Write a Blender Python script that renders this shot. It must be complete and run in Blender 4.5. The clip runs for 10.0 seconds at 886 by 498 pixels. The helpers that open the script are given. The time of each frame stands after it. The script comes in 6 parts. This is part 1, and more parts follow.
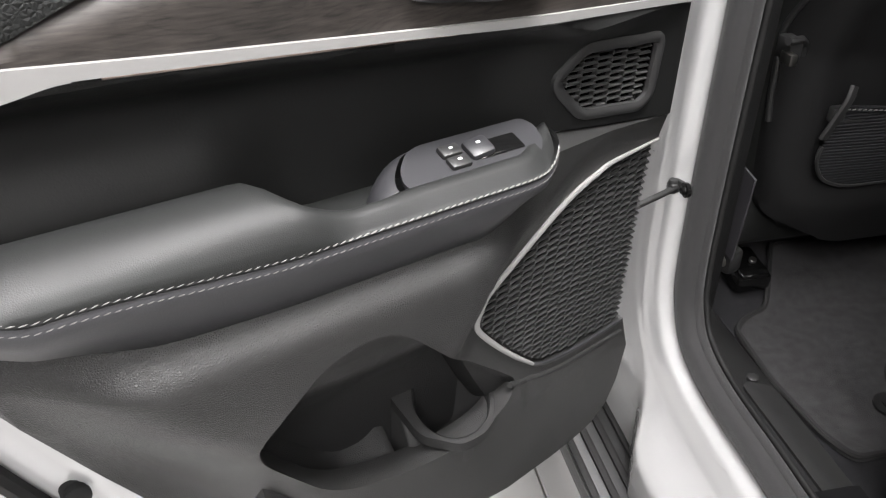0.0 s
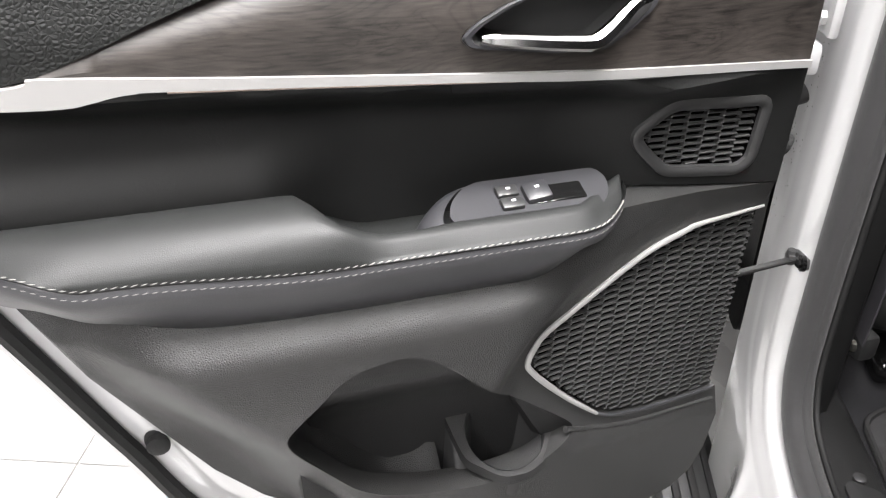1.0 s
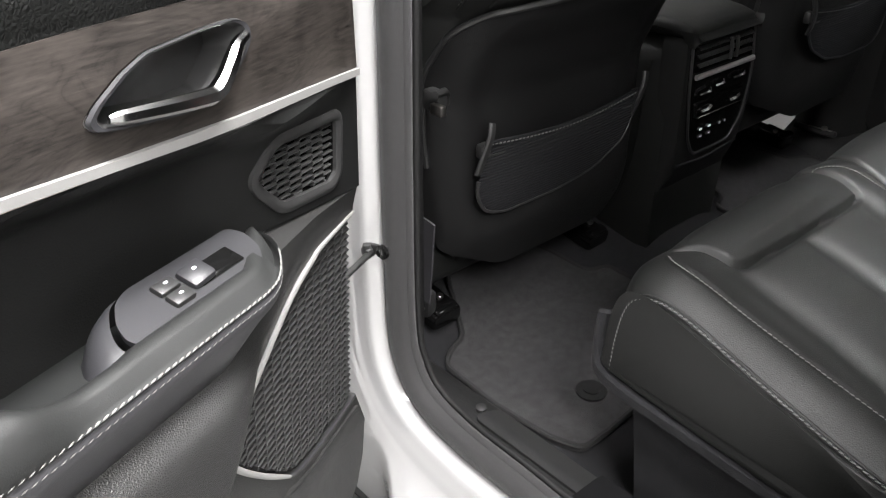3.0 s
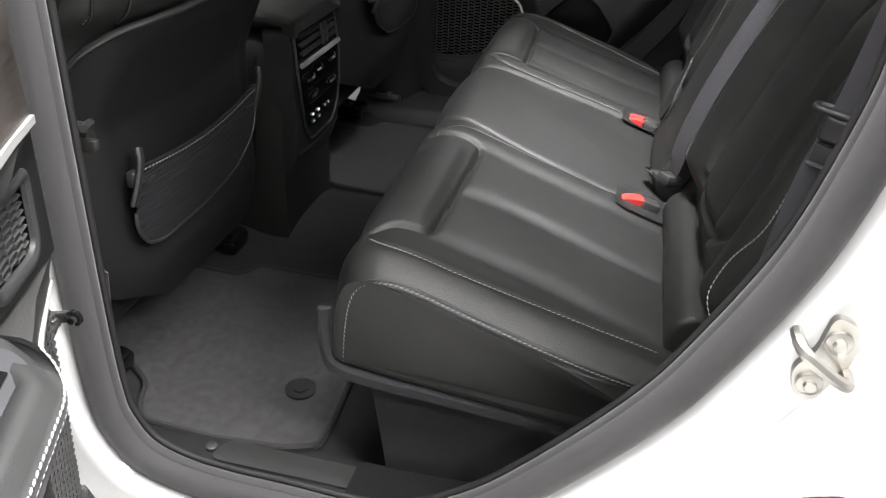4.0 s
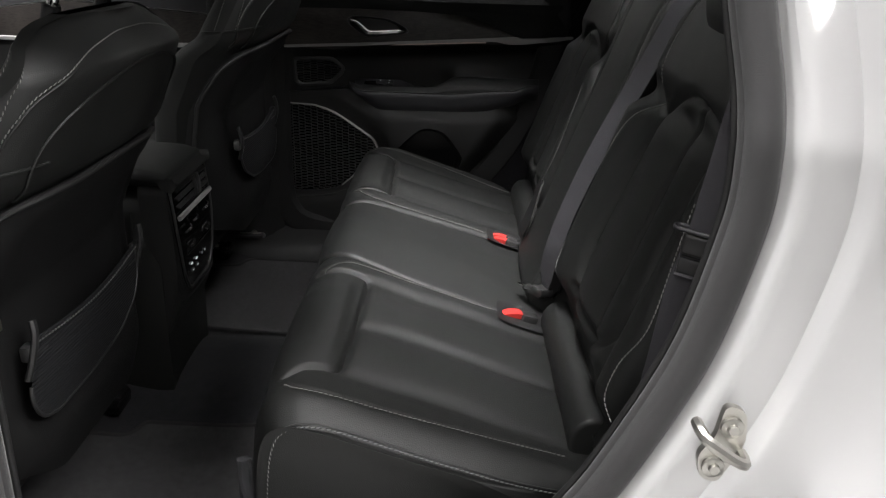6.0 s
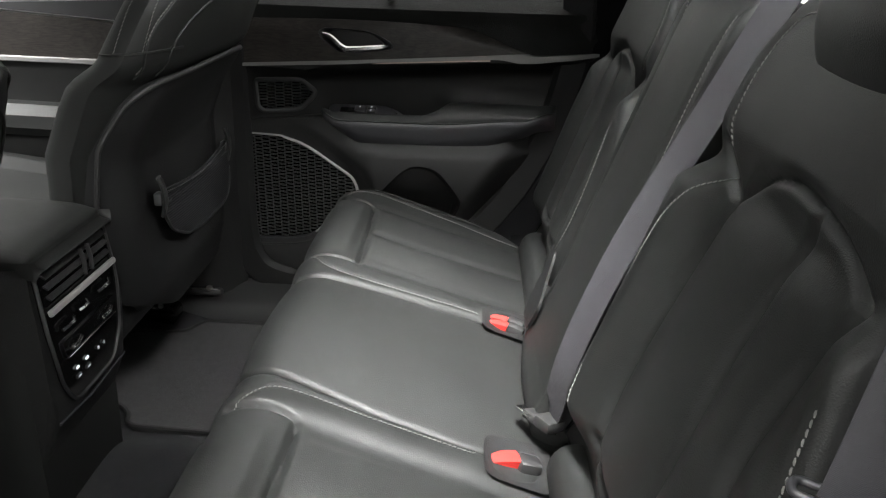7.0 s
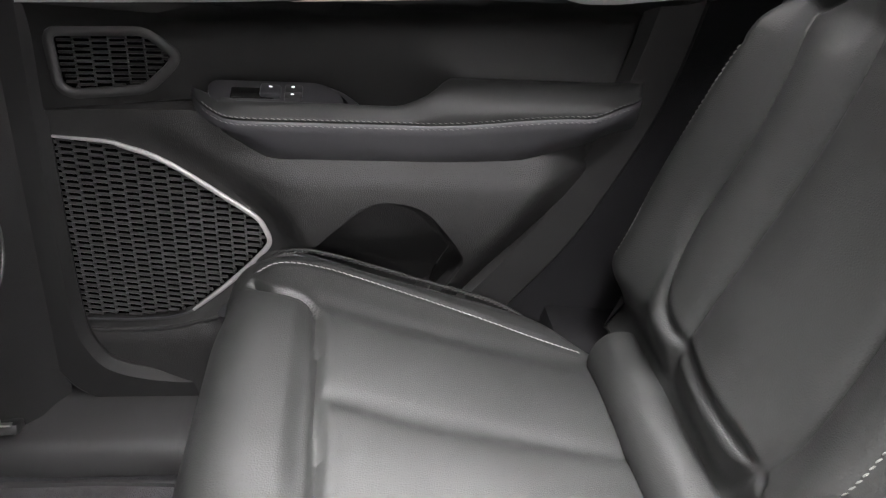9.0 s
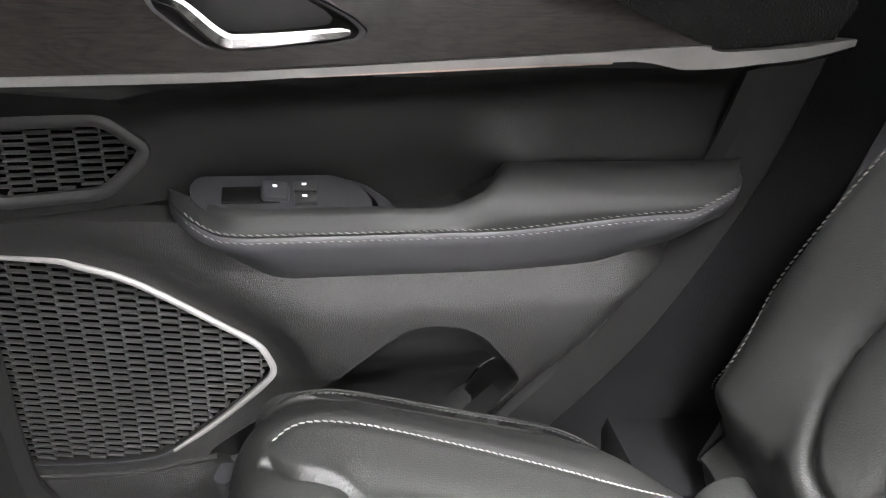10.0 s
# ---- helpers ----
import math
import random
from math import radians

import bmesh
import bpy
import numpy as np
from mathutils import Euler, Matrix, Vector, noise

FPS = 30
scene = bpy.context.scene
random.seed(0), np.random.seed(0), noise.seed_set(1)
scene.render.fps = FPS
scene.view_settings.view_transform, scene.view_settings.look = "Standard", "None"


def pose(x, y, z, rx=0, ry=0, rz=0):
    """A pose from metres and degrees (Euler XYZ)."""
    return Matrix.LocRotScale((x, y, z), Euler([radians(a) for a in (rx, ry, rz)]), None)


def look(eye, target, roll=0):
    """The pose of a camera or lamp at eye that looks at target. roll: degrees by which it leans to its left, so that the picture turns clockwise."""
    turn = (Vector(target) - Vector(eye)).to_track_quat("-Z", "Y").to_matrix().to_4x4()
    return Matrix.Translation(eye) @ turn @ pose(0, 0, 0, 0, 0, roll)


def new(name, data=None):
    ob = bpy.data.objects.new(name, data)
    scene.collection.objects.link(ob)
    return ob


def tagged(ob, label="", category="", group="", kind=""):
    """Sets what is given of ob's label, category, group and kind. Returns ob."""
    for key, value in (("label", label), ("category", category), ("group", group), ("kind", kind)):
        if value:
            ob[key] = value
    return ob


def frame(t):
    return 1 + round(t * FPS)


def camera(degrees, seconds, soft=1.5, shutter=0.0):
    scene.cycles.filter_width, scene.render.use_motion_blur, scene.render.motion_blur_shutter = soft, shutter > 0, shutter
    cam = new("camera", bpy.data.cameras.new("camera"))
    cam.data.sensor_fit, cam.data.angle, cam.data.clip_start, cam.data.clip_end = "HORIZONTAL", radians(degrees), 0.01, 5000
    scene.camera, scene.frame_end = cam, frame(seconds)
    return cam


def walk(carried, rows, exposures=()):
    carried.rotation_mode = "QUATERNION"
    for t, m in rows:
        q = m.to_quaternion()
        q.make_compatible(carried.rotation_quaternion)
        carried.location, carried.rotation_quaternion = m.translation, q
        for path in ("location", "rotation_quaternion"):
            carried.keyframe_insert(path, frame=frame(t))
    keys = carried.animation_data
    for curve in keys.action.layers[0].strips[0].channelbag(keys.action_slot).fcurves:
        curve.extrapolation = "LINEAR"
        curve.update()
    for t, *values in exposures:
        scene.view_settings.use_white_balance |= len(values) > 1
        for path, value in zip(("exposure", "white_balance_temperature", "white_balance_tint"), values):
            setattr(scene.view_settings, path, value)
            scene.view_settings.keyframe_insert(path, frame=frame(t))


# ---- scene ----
cam = camera(58.11, 10.0, soft=1.2)
PATH = [
    (0.0, (-1.267, -0.785, 1.310), (-1.094, 0.024, 0.750), -0.42),
    (0.5, (-1.171, -0.803, 1.327), (-1.178, 0.029, 0.772), -0.44),
    (1.0, (-1.141, -0.803, 1.335), (-1.216, 0.032, 0.790), -0.80),
    (1.5, (-1.137, -0.791, 1.338), (-1.215, 0.054, 0.809), -0.94),
    (2.0, (-1.159, -0.778, 1.335), (-1.188, 0.079, 0.819), -0.45),
    (2.5, (-1.239, -0.749, 1.324), (-0.933, 0.056, 0.816), 2.17),
    (2.7, (-1.278, -0.736, 1.319), (-0.841, 0.009, 0.814), 1.56),
    (3.8, (-1.356, -0.563, 1.321), (-0.546, -0.271, 0.812), 1.69),
    (4.0, (-1.389, -0.541, 1.330), (-0.543, -0.366, 0.827), 3.22),
    (4.5, (-1.471, -0.494, 1.352), (-0.578, -0.457, 0.904), 3.98),
    (5.0, (-1.521, -0.464, 1.363), (-0.599, -0.464, 0.976), 3.52),
    (5.2, (-1.534, -0.464, 1.364), (-0.608, -0.471, 0.986), 3.50),
    (6.3, (-1.323, -0.498, 1.378), (-0.390, -0.488, 1.018), 1.31),
    (6.5, (-1.214, -0.527, 1.369), (-0.280, -0.506, 1.013), 1.41),
    (7.0, (-1.010, -0.545, 1.364), (-0.081, -0.511, 0.997), 1.79),
    (7.5, (-0.727, -0.492, 1.333), (0.196, -0.441, 0.952), 1.78),
    (8.0, (-0.527, -0.457, 1.346), (0.366, -0.489, 0.898), 3.67),
    (8.5, (-0.371, -0.417, 1.313), (0.507, -0.495, 0.840), 3.98),
    (9.0, (-0.157, -0.380, 1.280), (0.716, -0.496, 0.806), 4.19),
    (9.5, (0.009, -0.336, 1.268), (0.882, -0.491, 0.806), 4.70),
    (10.0, (0.103, -0.301, 1.305), (0.947, -0.491, 0.804), 4.62),
]
EXPOSURES = [
    (0.0, -0.42, 6500, 11),
    (1.0, -0.05, 6500, 11),
    (1.5, -0.22, 6500, 10),
    (2.0, -0.25, 6500, 10),
    (2.7, -0.15, 6500, 10),
    (4.0, 0.45, 6500, 10),
    (4.5, 0.06, 6500, 10),
    (5.2, -0.45, 6500, 10),
    (6.3, -0.50, 6500, 10),
    (6.6, -0.20, 6500, 10),
    (7.0, 0.78, 6500, 7),
    (7.5, 1.10, 6500, 0),
    (8.0, 1.35, 6500, 4),
    (8.5, 1.75, 6500, 10),
    (9.0, 2.00, 6500, 14),
    (9.5, 2.35, 6500, 13),
    (10.0, 2.85, 6500, 12)]
walk(cam, [(t, look(e, g, r)) for t, e, g, r in PATH], EXPOSURES)

# ---- world, lamps and exposure ----
world = bpy.data.worlds.new("world")
scene.world = world
world.use_nodes = True
world.node_tree.nodes["Background"].inputs[0].default_value = (0.80, 0.86, 1.0, 1)
world.node_tree.nodes["Background"].inputs[1].default_value = 0.02


def area_lamp(name, at, size, power, colour, aim=(0, 0, -1)):
    data = bpy.data.lights.new(name, "AREA")
    data.shape, data.size, data.size_y, data.energy, data.color = "RECTANGLE", size[0], size[1], power, colour
    ob = new(name, data)
    ob.matrix_basis = look(at, Vector(at) + Vector(aim))
    return ob


NEUTRAL = (1.0, 0.98, 0.98)
# unseen strip lights, each added to light one part of the car: place, power
LAMPS = [(-0.5, -0.65, 275), (-5.4, -0.5, 120), (-1.0, -3.3, 110), (1.9, -3.0, 15), (-3.6, 1.3, 80), (-1.3, -0.9, 100), (1.9, 0.4, 15), (-2.4, -3.2, 190), (-0.5, 2.2, 320), (1.9, 3.6, 15)]
for lx, ly, power in LAMPS:
    # The broad one is added to shine through the roof gap onto the bench.
    area_lamp("ceiling_lamp", (lx, ly, 3.50), (0.9, 0.5) if ly == -0.65 else (0.35, 2.2), power, NEUTRAL)

# ---- materials ----
def surface(name, base, rough, metal=0.0, grain=0.0, grain_scale=400.0, cells=False, mottle=0.25, mottle_scale=9.0,
            rough_var=0.08, coat=0.0, sheen=0.0, stretch=(1, 1, 1), spec=0.5, depth=0.0008):
    m = bpy.data.materials.new(name)
    m.use_nodes = True
    nt = m.node_tree
    b = nt.nodes["Principled BSDF"]
    tc = nt.nodes.new("ShaderNodeTexCoord")
    mp = nt.nodes.new("ShaderNodeMapping")
    mp.inputs["Scale"].default_value = stretch
    nt.links.new(tc.outputs["Object"], mp.inputs[0])
    big = nt.nodes.new("ShaderNodeTexNoise")
    big.inputs["Scale"].default_value, big.inputs["Detail"].default_value = mottle_scale, 5
    nt.links.new(mp.outputs[0], big.inputs["Vector"])
    mix = nt.nodes.new("ShaderNodeMix")
    mix.data_type = "RGBA"
    mix.inputs["A"].default_value = (*[c * (1 - mottle) for c in base], 1)
    mix.inputs["B"].default_value = (*[min(1, c * (1 + mottle)) for c in base], 1)
    nt.links.new(big.outputs["Fac"], mix.inputs["Factor"])
    nt.links.new(mix.outputs["Result"], b.inputs["Base Color"])
    rr = nt.nodes.new("ShaderNodeMapRange")
    rr.inputs["To Min"].default_value, rr.inputs["To Max"].default_value = max(0.02, rough - rough_var), min(1, rough + rough_var)
    nt.links.new(big.outputs["Fac"], rr.inputs["Value"])
    nt.links.new(rr.outputs[0], b.inputs["Roughness"])
    b.inputs["Metallic"].default_value = metal
    b.inputs["Coat Weight"].default_value, b.inputs["Coat Roughness"].default_value = coat, 0.05
    b.inputs["Sheen Weight"].default_value = sheen
    b.inputs["Specular IOR Level"].default_value = spec
    if grain:
        if cells:
            fine = nt.nodes.new("ShaderNodeTexVoronoi")
            fine.feature = "DISTANCE_TO_EDGE"
            height = fine.outputs["Distance"]
        else:
            fine = nt.nodes.new("ShaderNodeTexNoise")
            fine.inputs["Detail"].default_value = 3
            height = fine.outputs["Fac"]
        fine.inputs["Scale"].default_value = grain_scale
        nt.links.new(mp.outputs[0], fine.inputs["Vector"])
        bump = nt.nodes.new("ShaderNodeBump")
        bump.inputs["Strength"].default_value, bump.inputs["Distance"].default_value = grain, depth
        nt.links.new(height, bump.inputs["Height"])
        nt.links.new(bump.outputs[0], b.inputs["Normal"])
    return m


LEATHER = surface("black_leather", (0.017, 0.0178, 0.0174), 0.52, spec=0.34, grain=0.35, grain_scale=650, cells=True, mottle=0.12, mottle_scale=14, depth=0.0004)
PEBBLE = surface("pebbled_black_leather", (0.007, 0.0075, 0.007), 0.62, spec=0.24, grain=0.75, grain_scale=280, cells=True, mottle=0.15, depth=0.0018)
SEAT = surface("black_seat_leather", (0.010, 0.0105, 0.010), 0.54, spec=0.42, grain=0.42, grain_scale=420, cells=True, mottle=0.18, mottle_scale=14, depth=0.0008)
SOFT = surface("soft_black_vinyl", (0.0085, 0.0087, 0.0085), 0.46, spec=0.32, grain=0.45, grain_scale=600, mottle=0.10, depth=0.0005)
PLASTIC = surface("grained_black_plastic", (0.014, 0.014, 0.014), 0.58, grain=0.8, grain_scale=520, cells=True, mottle=0.10, spec=0.32, depth=0.0011)
PANEL = surface("grained_charcoal_plastic", (0.0185, 0.0185, 0.0181), 0.50, grain=0.8, grain_scale=520, cells=True, mottle=0.10, spec=0.45, depth=0.0011)
GRILLE = surface("black_grille_plastic", (0.030, 0.030, 0.030), 0.36, grain=0.15, grain_scale=900, mottle=0.08, depth=0.0002)
FELT_SHELL = surface("matt_black_shell", (0.010, 0.010, 0.0102), 0.62, grain=0.6, grain_scale=520, cells=True, mottle=0.10, spec=0.25, depth=0.0008)
PLASTIC_FINE = surface("fine_black_plastic", (0.025, 0.025, 0.025), 0.42, grain=0.25, grain_scale=900, mottle=0.10, depth=0.0003)
ARM_LOWER = surface("charcoal_vinyl", (0.038, 0.038, 0.041), 0.50, grain=0.3, grain_scale=700, mottle=0.08, depth=0.0004)
POD = surface("charcoal_satin_plastic", (0.026, 0.026, 0.0285), 0.42, grain=0.2, grain_scale=900, mottle=0.08, depth=0.0003)
GLOSS = surface("gloss_black", (0.006, 0.006, 0.006), 0.10, mottle=0.1, rough_var=0.03)
SILVER = surface("satin_silver", (0.34, 0.336, 0.328), 0.42, metal=0.35, mottle=0.04, rough_var=0.04, grain=0.05, grain_scale=1500)
CHROME = surface("chrome", (0.66, 0.66, 0.66), 0.14, metal=1.0, mottle=0.03, rough_var=0.03)
STEEL = surface("zinc_plated_steel", (0.42, 0.41, 0.38), 0.34, metal=1.0, mottle=0.12, grain=0.1, grain_scale=500)
PAINT = surface("white_car_paint", (0.45, 0.45, 0.448), 0.10, coat=1.0, mottle=0.015, rough_var=0.03)
RUBBER = surface("black_rubber_seal", (0.013, 0.013, 0.013), 0.60, spec=0.25, grain=0.4, grain_scale=1200, mottle=0.2)
FABRIC_TRIM = surface("charcoal_cloth_seal", (0.021, 0.0205, 0.021), 0.75, grain=0.7, grain_scale=1500, mottle=0.15, sheen=0.2)
CARPET = surface("black_carpet", (0.022, 0.022, 0.024), 0.95, grain=0.9, grain_scale=900, mottle=0.4, mottle_scale=60, sheen=0.05, spec=0.1, depth=0.002)
FELT = surface("black_trim_felt", (0.006, 0.006, 0.0065), 0.95, grain=0.8, grain_scale=1100, mottle=0.3, mottle_scale=40, spec=0.1, depth=0.001)
MAT = surface("charcoal_mat_pile", (0.044, 0.043, 0.0445), 0.95, grain=1.0, grain_scale=700, mottle=0.55, mottle_scale=70, sheen=0.08, spec=0.1, depth=0.003)
BINDING = surface("mat_binding", (0.018, 0.018, 0.018), 0.85, grain=0.8, grain_scale=900, mottle=0.2)
THREAD = surface("pale_grey_thread", (0.175, 0.172, 0.164), 0.7, mottle=0.12, mottle_scale=300)
DARK_THREAD = surface("dark_thread", (0.13, 0.13, 0.128), 0.7, mottle=0.1)
RED = surface("red_button", (0.50, 0.035, 0.030), 0.50, mottle=0.06, spec=0.25)
WHITE_MARK = surface("white_symbol_print", (0.55, 0.56, 0.60), 0.5, mottle=0.02)
FLOOR_TILE = surface("pale_floor_tile", (0.38, 0.377, 0.37), 0.28, mottle=0.10, mottle_scale=3.5, rough_var=0.10, grain=0.08, grain_scale=60)
GROUT = surface("grey_grout", (0.30, 0.29, 0.27), 0.85, mottle=0.2)
WALL = surface("grey_wall", (0.16, 0.16, 0.158), 0.75, mottle=0.05, mottle_scale=2)
CEIL = surface("white_ceiling", (0.78, 0.78, 0.76), 0.85, mottle=0.03)
# Headliner is unseen; black so that it throws little light back into the cabin.
HEADLINER = surface("black_headliner", (0.030, 0.030, 0.031), 0.9, grain=0.4, grain_scale=600, mottle=0.05)
TYRE = surface("tyre_rubber", (0.018, 0.018, 0.018), 0.8, grain=0.5, grain_scale=200, mottle=0.2)
BRONZE = surface("pale_bronze_glow", (0.62, 0.50, 0.44), 0.30, metal=1.0, mottle=0.04, rough_var=0.04)


def banded(name, base, rough, freq, axis, strength, stretch=(1, 1, 1), dist=0.0006, kind="BANDS"):
    """Woven or ribbed cloth: fine relief in bands along one axis."""
    m = surface(name, base, rough, mottle=0.12, mottle_scale=120, spec=0.3)
    nt = m.node_tree
    tc = nt.nodes.new("ShaderNodeTexCoord")
    w = nt.nodes.new("ShaderNodeTexWave")
    w.wave_type, w.bands_direction = kind, axis
    w.inputs["Scale"].default_value, w.inputs["Distortion"].default_value = freq, 1.2
    w.inputs["Detail"].default_value, w.inputs["Detail Scale"].default_value = 2, 3
    nt.links.new(tc.outputs["Object"], w.inputs["Vector"])
    bump = nt.nodes.new("ShaderNodeBump")
    bump.inputs["Strength"].default_value, bump.inputs["Distance"].default_value = strength, dist
    nt.links.new(w.outputs["Fac"], bump.inputs["Height"])
    nt.links.new(bump.outputs[0], nt.nodes["Principled BSDF"].inputs["Normal"])
    return m


WEBBING = banded("seat_belt_webbing", (0.052, 0.0505, 0.056), 0.60, 430, "DIAGONAL", 0.35)
NET = banded("elastic_net_cloth", (0.015, 0.0155, 0.017), 0.75, 70, "Z", 0.9, dist=0.0015)


def wood():
    m = surface("grey_open_pore_wood", (0.12, 0.105, 0.095), 0.42)
    nt = m.node_tree
    b = nt.nodes["Principled BSDF"]
    tc = nt.nodes.new("ShaderNodeTexCoord")
    mp = nt.nodes.new("ShaderNodeMapping")
    mp.inputs["Scale"].default_value = (1.0, 4.0, 15.0)
    nt.links.new(tc.outputs["Object"], mp.inputs[0])
    swirl = nt.nodes.new("ShaderNodeTexNoise")
    swirl.inputs["Scale"].default_value, swirl.inputs["Detail"].default_value, swirl.inputs["Distortion"].default_value = 1.6, 7, 1.9
    nt.links.new(mp.outputs[0], swirl.inputs["Vector"])
    rings = nt.nodes.new("ShaderNodeMath")
    rings.operation = "MULTIPLY"
    rings.inputs[1].default_value = 17.0
    nt.links.new(swirl.outputs["Fac"], rings.inputs[0])
    ping = nt.nodes.new("ShaderNodeMath")
    ping.operation = "PINGPONG"
    ping.inputs[1].default_value = 1.0
    nt.links.new(rings.outputs[0], ping.inputs[0])
    vein = nt.nodes.new("ShaderNodeMath")
    vein.operation = "POWER"
    vein.inputs[1].default_value = 0.38
    nt.links.new(ping.outputs[0], vein.inputs[0])
    patch = nt.nodes.new("ShaderNodeTexNoise")
    patch.inputs["Scale"].default_value, patch.inputs["Detail"].default_value = 13, 2
    mp3 = nt.nodes.new("ShaderNodeMapping")
    mp3.inputs["Scale"].default_value = (1.0, 1.6, 1.0)
    mp3.inputs["Rotation"].default_value = (0.5, 0.0, 0.0)
    nt.links.new(tc.outputs["Object"], mp3.inputs[0])
    nt.links.new(mp3.outputs[0], patch.inputs["Vector"])
    tone = nt.nodes.new("ShaderNodeMath")
    tone.operation = "MULTIPLY_ADD"
    tone.inputs[1].default_value, tone.inputs[2].default_value = 0.70, -0.34
    nt.links.new(patch.outputs["Fac"], tone.inputs[0])
    pores = nt.nodes.new("ShaderNodeTexNoise")
    pores.inputs["Scale"].default_value, pores.inputs["Detail"].default_value = 75, 8
    mp2 = nt.nodes.new("ShaderNodeMapping")
    mp2.inputs["Scale"].default_value = (1.0, 0.55, 7.0)
    nt.links.new(tc.outputs["Object"], mp2.inputs[0])
    nt.links.new(mp2.outputs[0], pores.inputs["Vector"])
    add_ = nt.nodes.new("ShaderNodeMath")
    add_.operation = "MULTIPLY_ADD"
    add_.inputs[1].default_value = 0.30
    nt.links.new(vein.outputs[0], add_.inputs[0])
    half = nt.nodes.new("ShaderNodeMath")
    half.operation = "MULTIPLY"
    half.inputs[1].default_value = 0.85
    nt.links.new(pores.outputs["Fac"], half.inputs[0])
    both = nt.nodes.new("ShaderNodeMath")
    nt.links.new(half.outputs[0], both.inputs[0])
    nt.links.new(tone.outputs[0], both.inputs[1])
    nt.links.new(both.outputs[0], add_.inputs[2])
    ramp = nt.nodes.new("ShaderNodeValToRGB")
    ramp.color_ramp.elements[0].position, ramp.color_ramp.elements[0].color = 0.34, (0.009, 0.0077, 0.0068, 1)
    ramp.color_ramp.elements[1].position, ramp.color_ramp.elements[1].color = 0.98, (0.046, 0.0396, 0.035, 1)
    nt.links.new(add_.outputs[0], ramp.inputs[0])
    nt.links.new(ramp.outputs[0], b.inputs["Base Color"])
    bump = nt.nodes.new("ShaderNodeBump")
    bump.inputs["Strength"].default_value, bump.inputs["Distance"].default_value = 0.35, 0.0004
    nt.links.new(pores.outputs["Fac"], bump.inputs["Height"])
    nt.links.new(bump.outputs[0], b.inputs["Normal"])
    return m


WOOD = wood()


def glass_material(name, tint, rough=0.0):
    m = bpy.data.materials.new(name)
    m.use_nodes = True
    b = m.node_tree.nodes["Principled BSDF"]
    b.inputs["Base Color"].default_value = (*tint, 1)
    b.inputs["Transmission Weight"].default_value = 1.0
    b.inputs["Roughness"].default_value = rough
    b.inputs["IOR"].default_value = 1.45
    return m


GLASS = glass_material("clear_window_glass", (0.92, 0.95, 0.93))
DARK_GLASS = surface("privacy_glass", (0.01, 0.01, 0.012), 0.06, mottle=0.1, rough_var=0.02)


def glowing(name, colour, strength):
    m = bpy.data.materials.new(name)
    m.use_nodes = True
    b = m.node_tree.nodes["Principled BSDF"]
    b.inputs["Emission Color"].default_value = (*colour, 1)
    b.inputs["Emission Strength"].default_value = strength
    return m


LAMP_FACE = glowing("lamp_diffuser", (1.0, 0.985, 0.965), 9.0)
BACKLIT = glowing("backlit_symbol", (0.9, 0.95, 1.0), 0.45)

# ---- building tools ----
from mathutils.geometry import delaunay_2d_cdt

FLIP = [False]


def curve_through(pts, n=6, closed=False):
    """A smooth line through the points (Catmull-Rom)."""
    p = np.array(pts, float)
    if closed:
        p = np.vstack([p[-1], p, p[0], p[1]])
    else:
        p = np.vstack([2 * p[0] - p[1], p, 2 * p[-1] - p[-2]])
    out = []
    for i in range(1, len(p) - 2):
        a, b, c, d = p[i - 1], p[i], p[i + 1], p[i + 2]
        for k in range(n):
            t = k / n
            out.append(0.5 * (2 * b + (c - a) * t + (2 * a - 5 * b + 4 * c - d) * t * t + (3 * b - a - 3 * c + d) * t ** 3))
    if not closed:
        out.append(p[-2])
    return np.array(out)


def rounded(pts, r, n=4):
    """A closed outline with its corners cut round by about r."""
    p = [np.array(q, float) for q in pts]
    out = []
    for i in range(len(p)):
        a, b, c = p[i - 1], p[i], p[(i + 1) % len(p)]
        u, v = a - b, c - b
        k = min(r, 0.45 * np.linalg.norm(u), 0.45 * np.linalg.norm(v))
        s, e = b + u / np.linalg.norm(u) * k, b + v / np.linalg.norm(v) * k
        for j in range(n + 1):
            t = j / n
            out.append((1 - t) ** 2 * s + 2 * t * (1 - t) * b + t * t * e)
    return np.array(out)


def step01(x, a, b):
    t = np.clip((x - a) / (b - a), 0, 1)
    return t * t * (3 - 2 * t)


def inside(px, py, loop):
    x, y = np.asarray(px, float), np.asarray(py, float)
    hit = np.zeros(x.shape, bool)
    for (x1, y1), (x2, y2) in zip(loop, np.roll(loop, -1, axis=0)):
        c = (y1 > y) != (y2 > y)
        with np.errstate(divide="ignore", invalid="ignore"):
            hit ^= c & (x < (x2 - x1) * (y - y1) / (y2 - y1) + x1)
    return hit


def line_distance(px, py, line):
    best = np.full(np.shape(px), 9.0)
    line = np.array(line, float)
    for (x1, y1), (x2, y2) in zip(line[:-1], line[1:]):
        dx, dy = x2 - x1, y2 - y1
        t = np.clip(((px - x1) * dx + (py - y1) * dy) / (dx * dx + dy * dy + 1e-12), 0, 1)
        best = np.minimum(best, np.hypot(px - x1 - t * dx, py - y1 - t * dy))
    return best


def grooves(px, py, lines):
    """The deepest of soft furrows along lines: each (points, half width, depth)."""
    out = np.zeros(np.shape(px))
    for pts, width, depth in lines:
        out = np.minimum(out, -depth * np.exp(-(line_distance(px, py, pts) / width) ** 2))
    return out


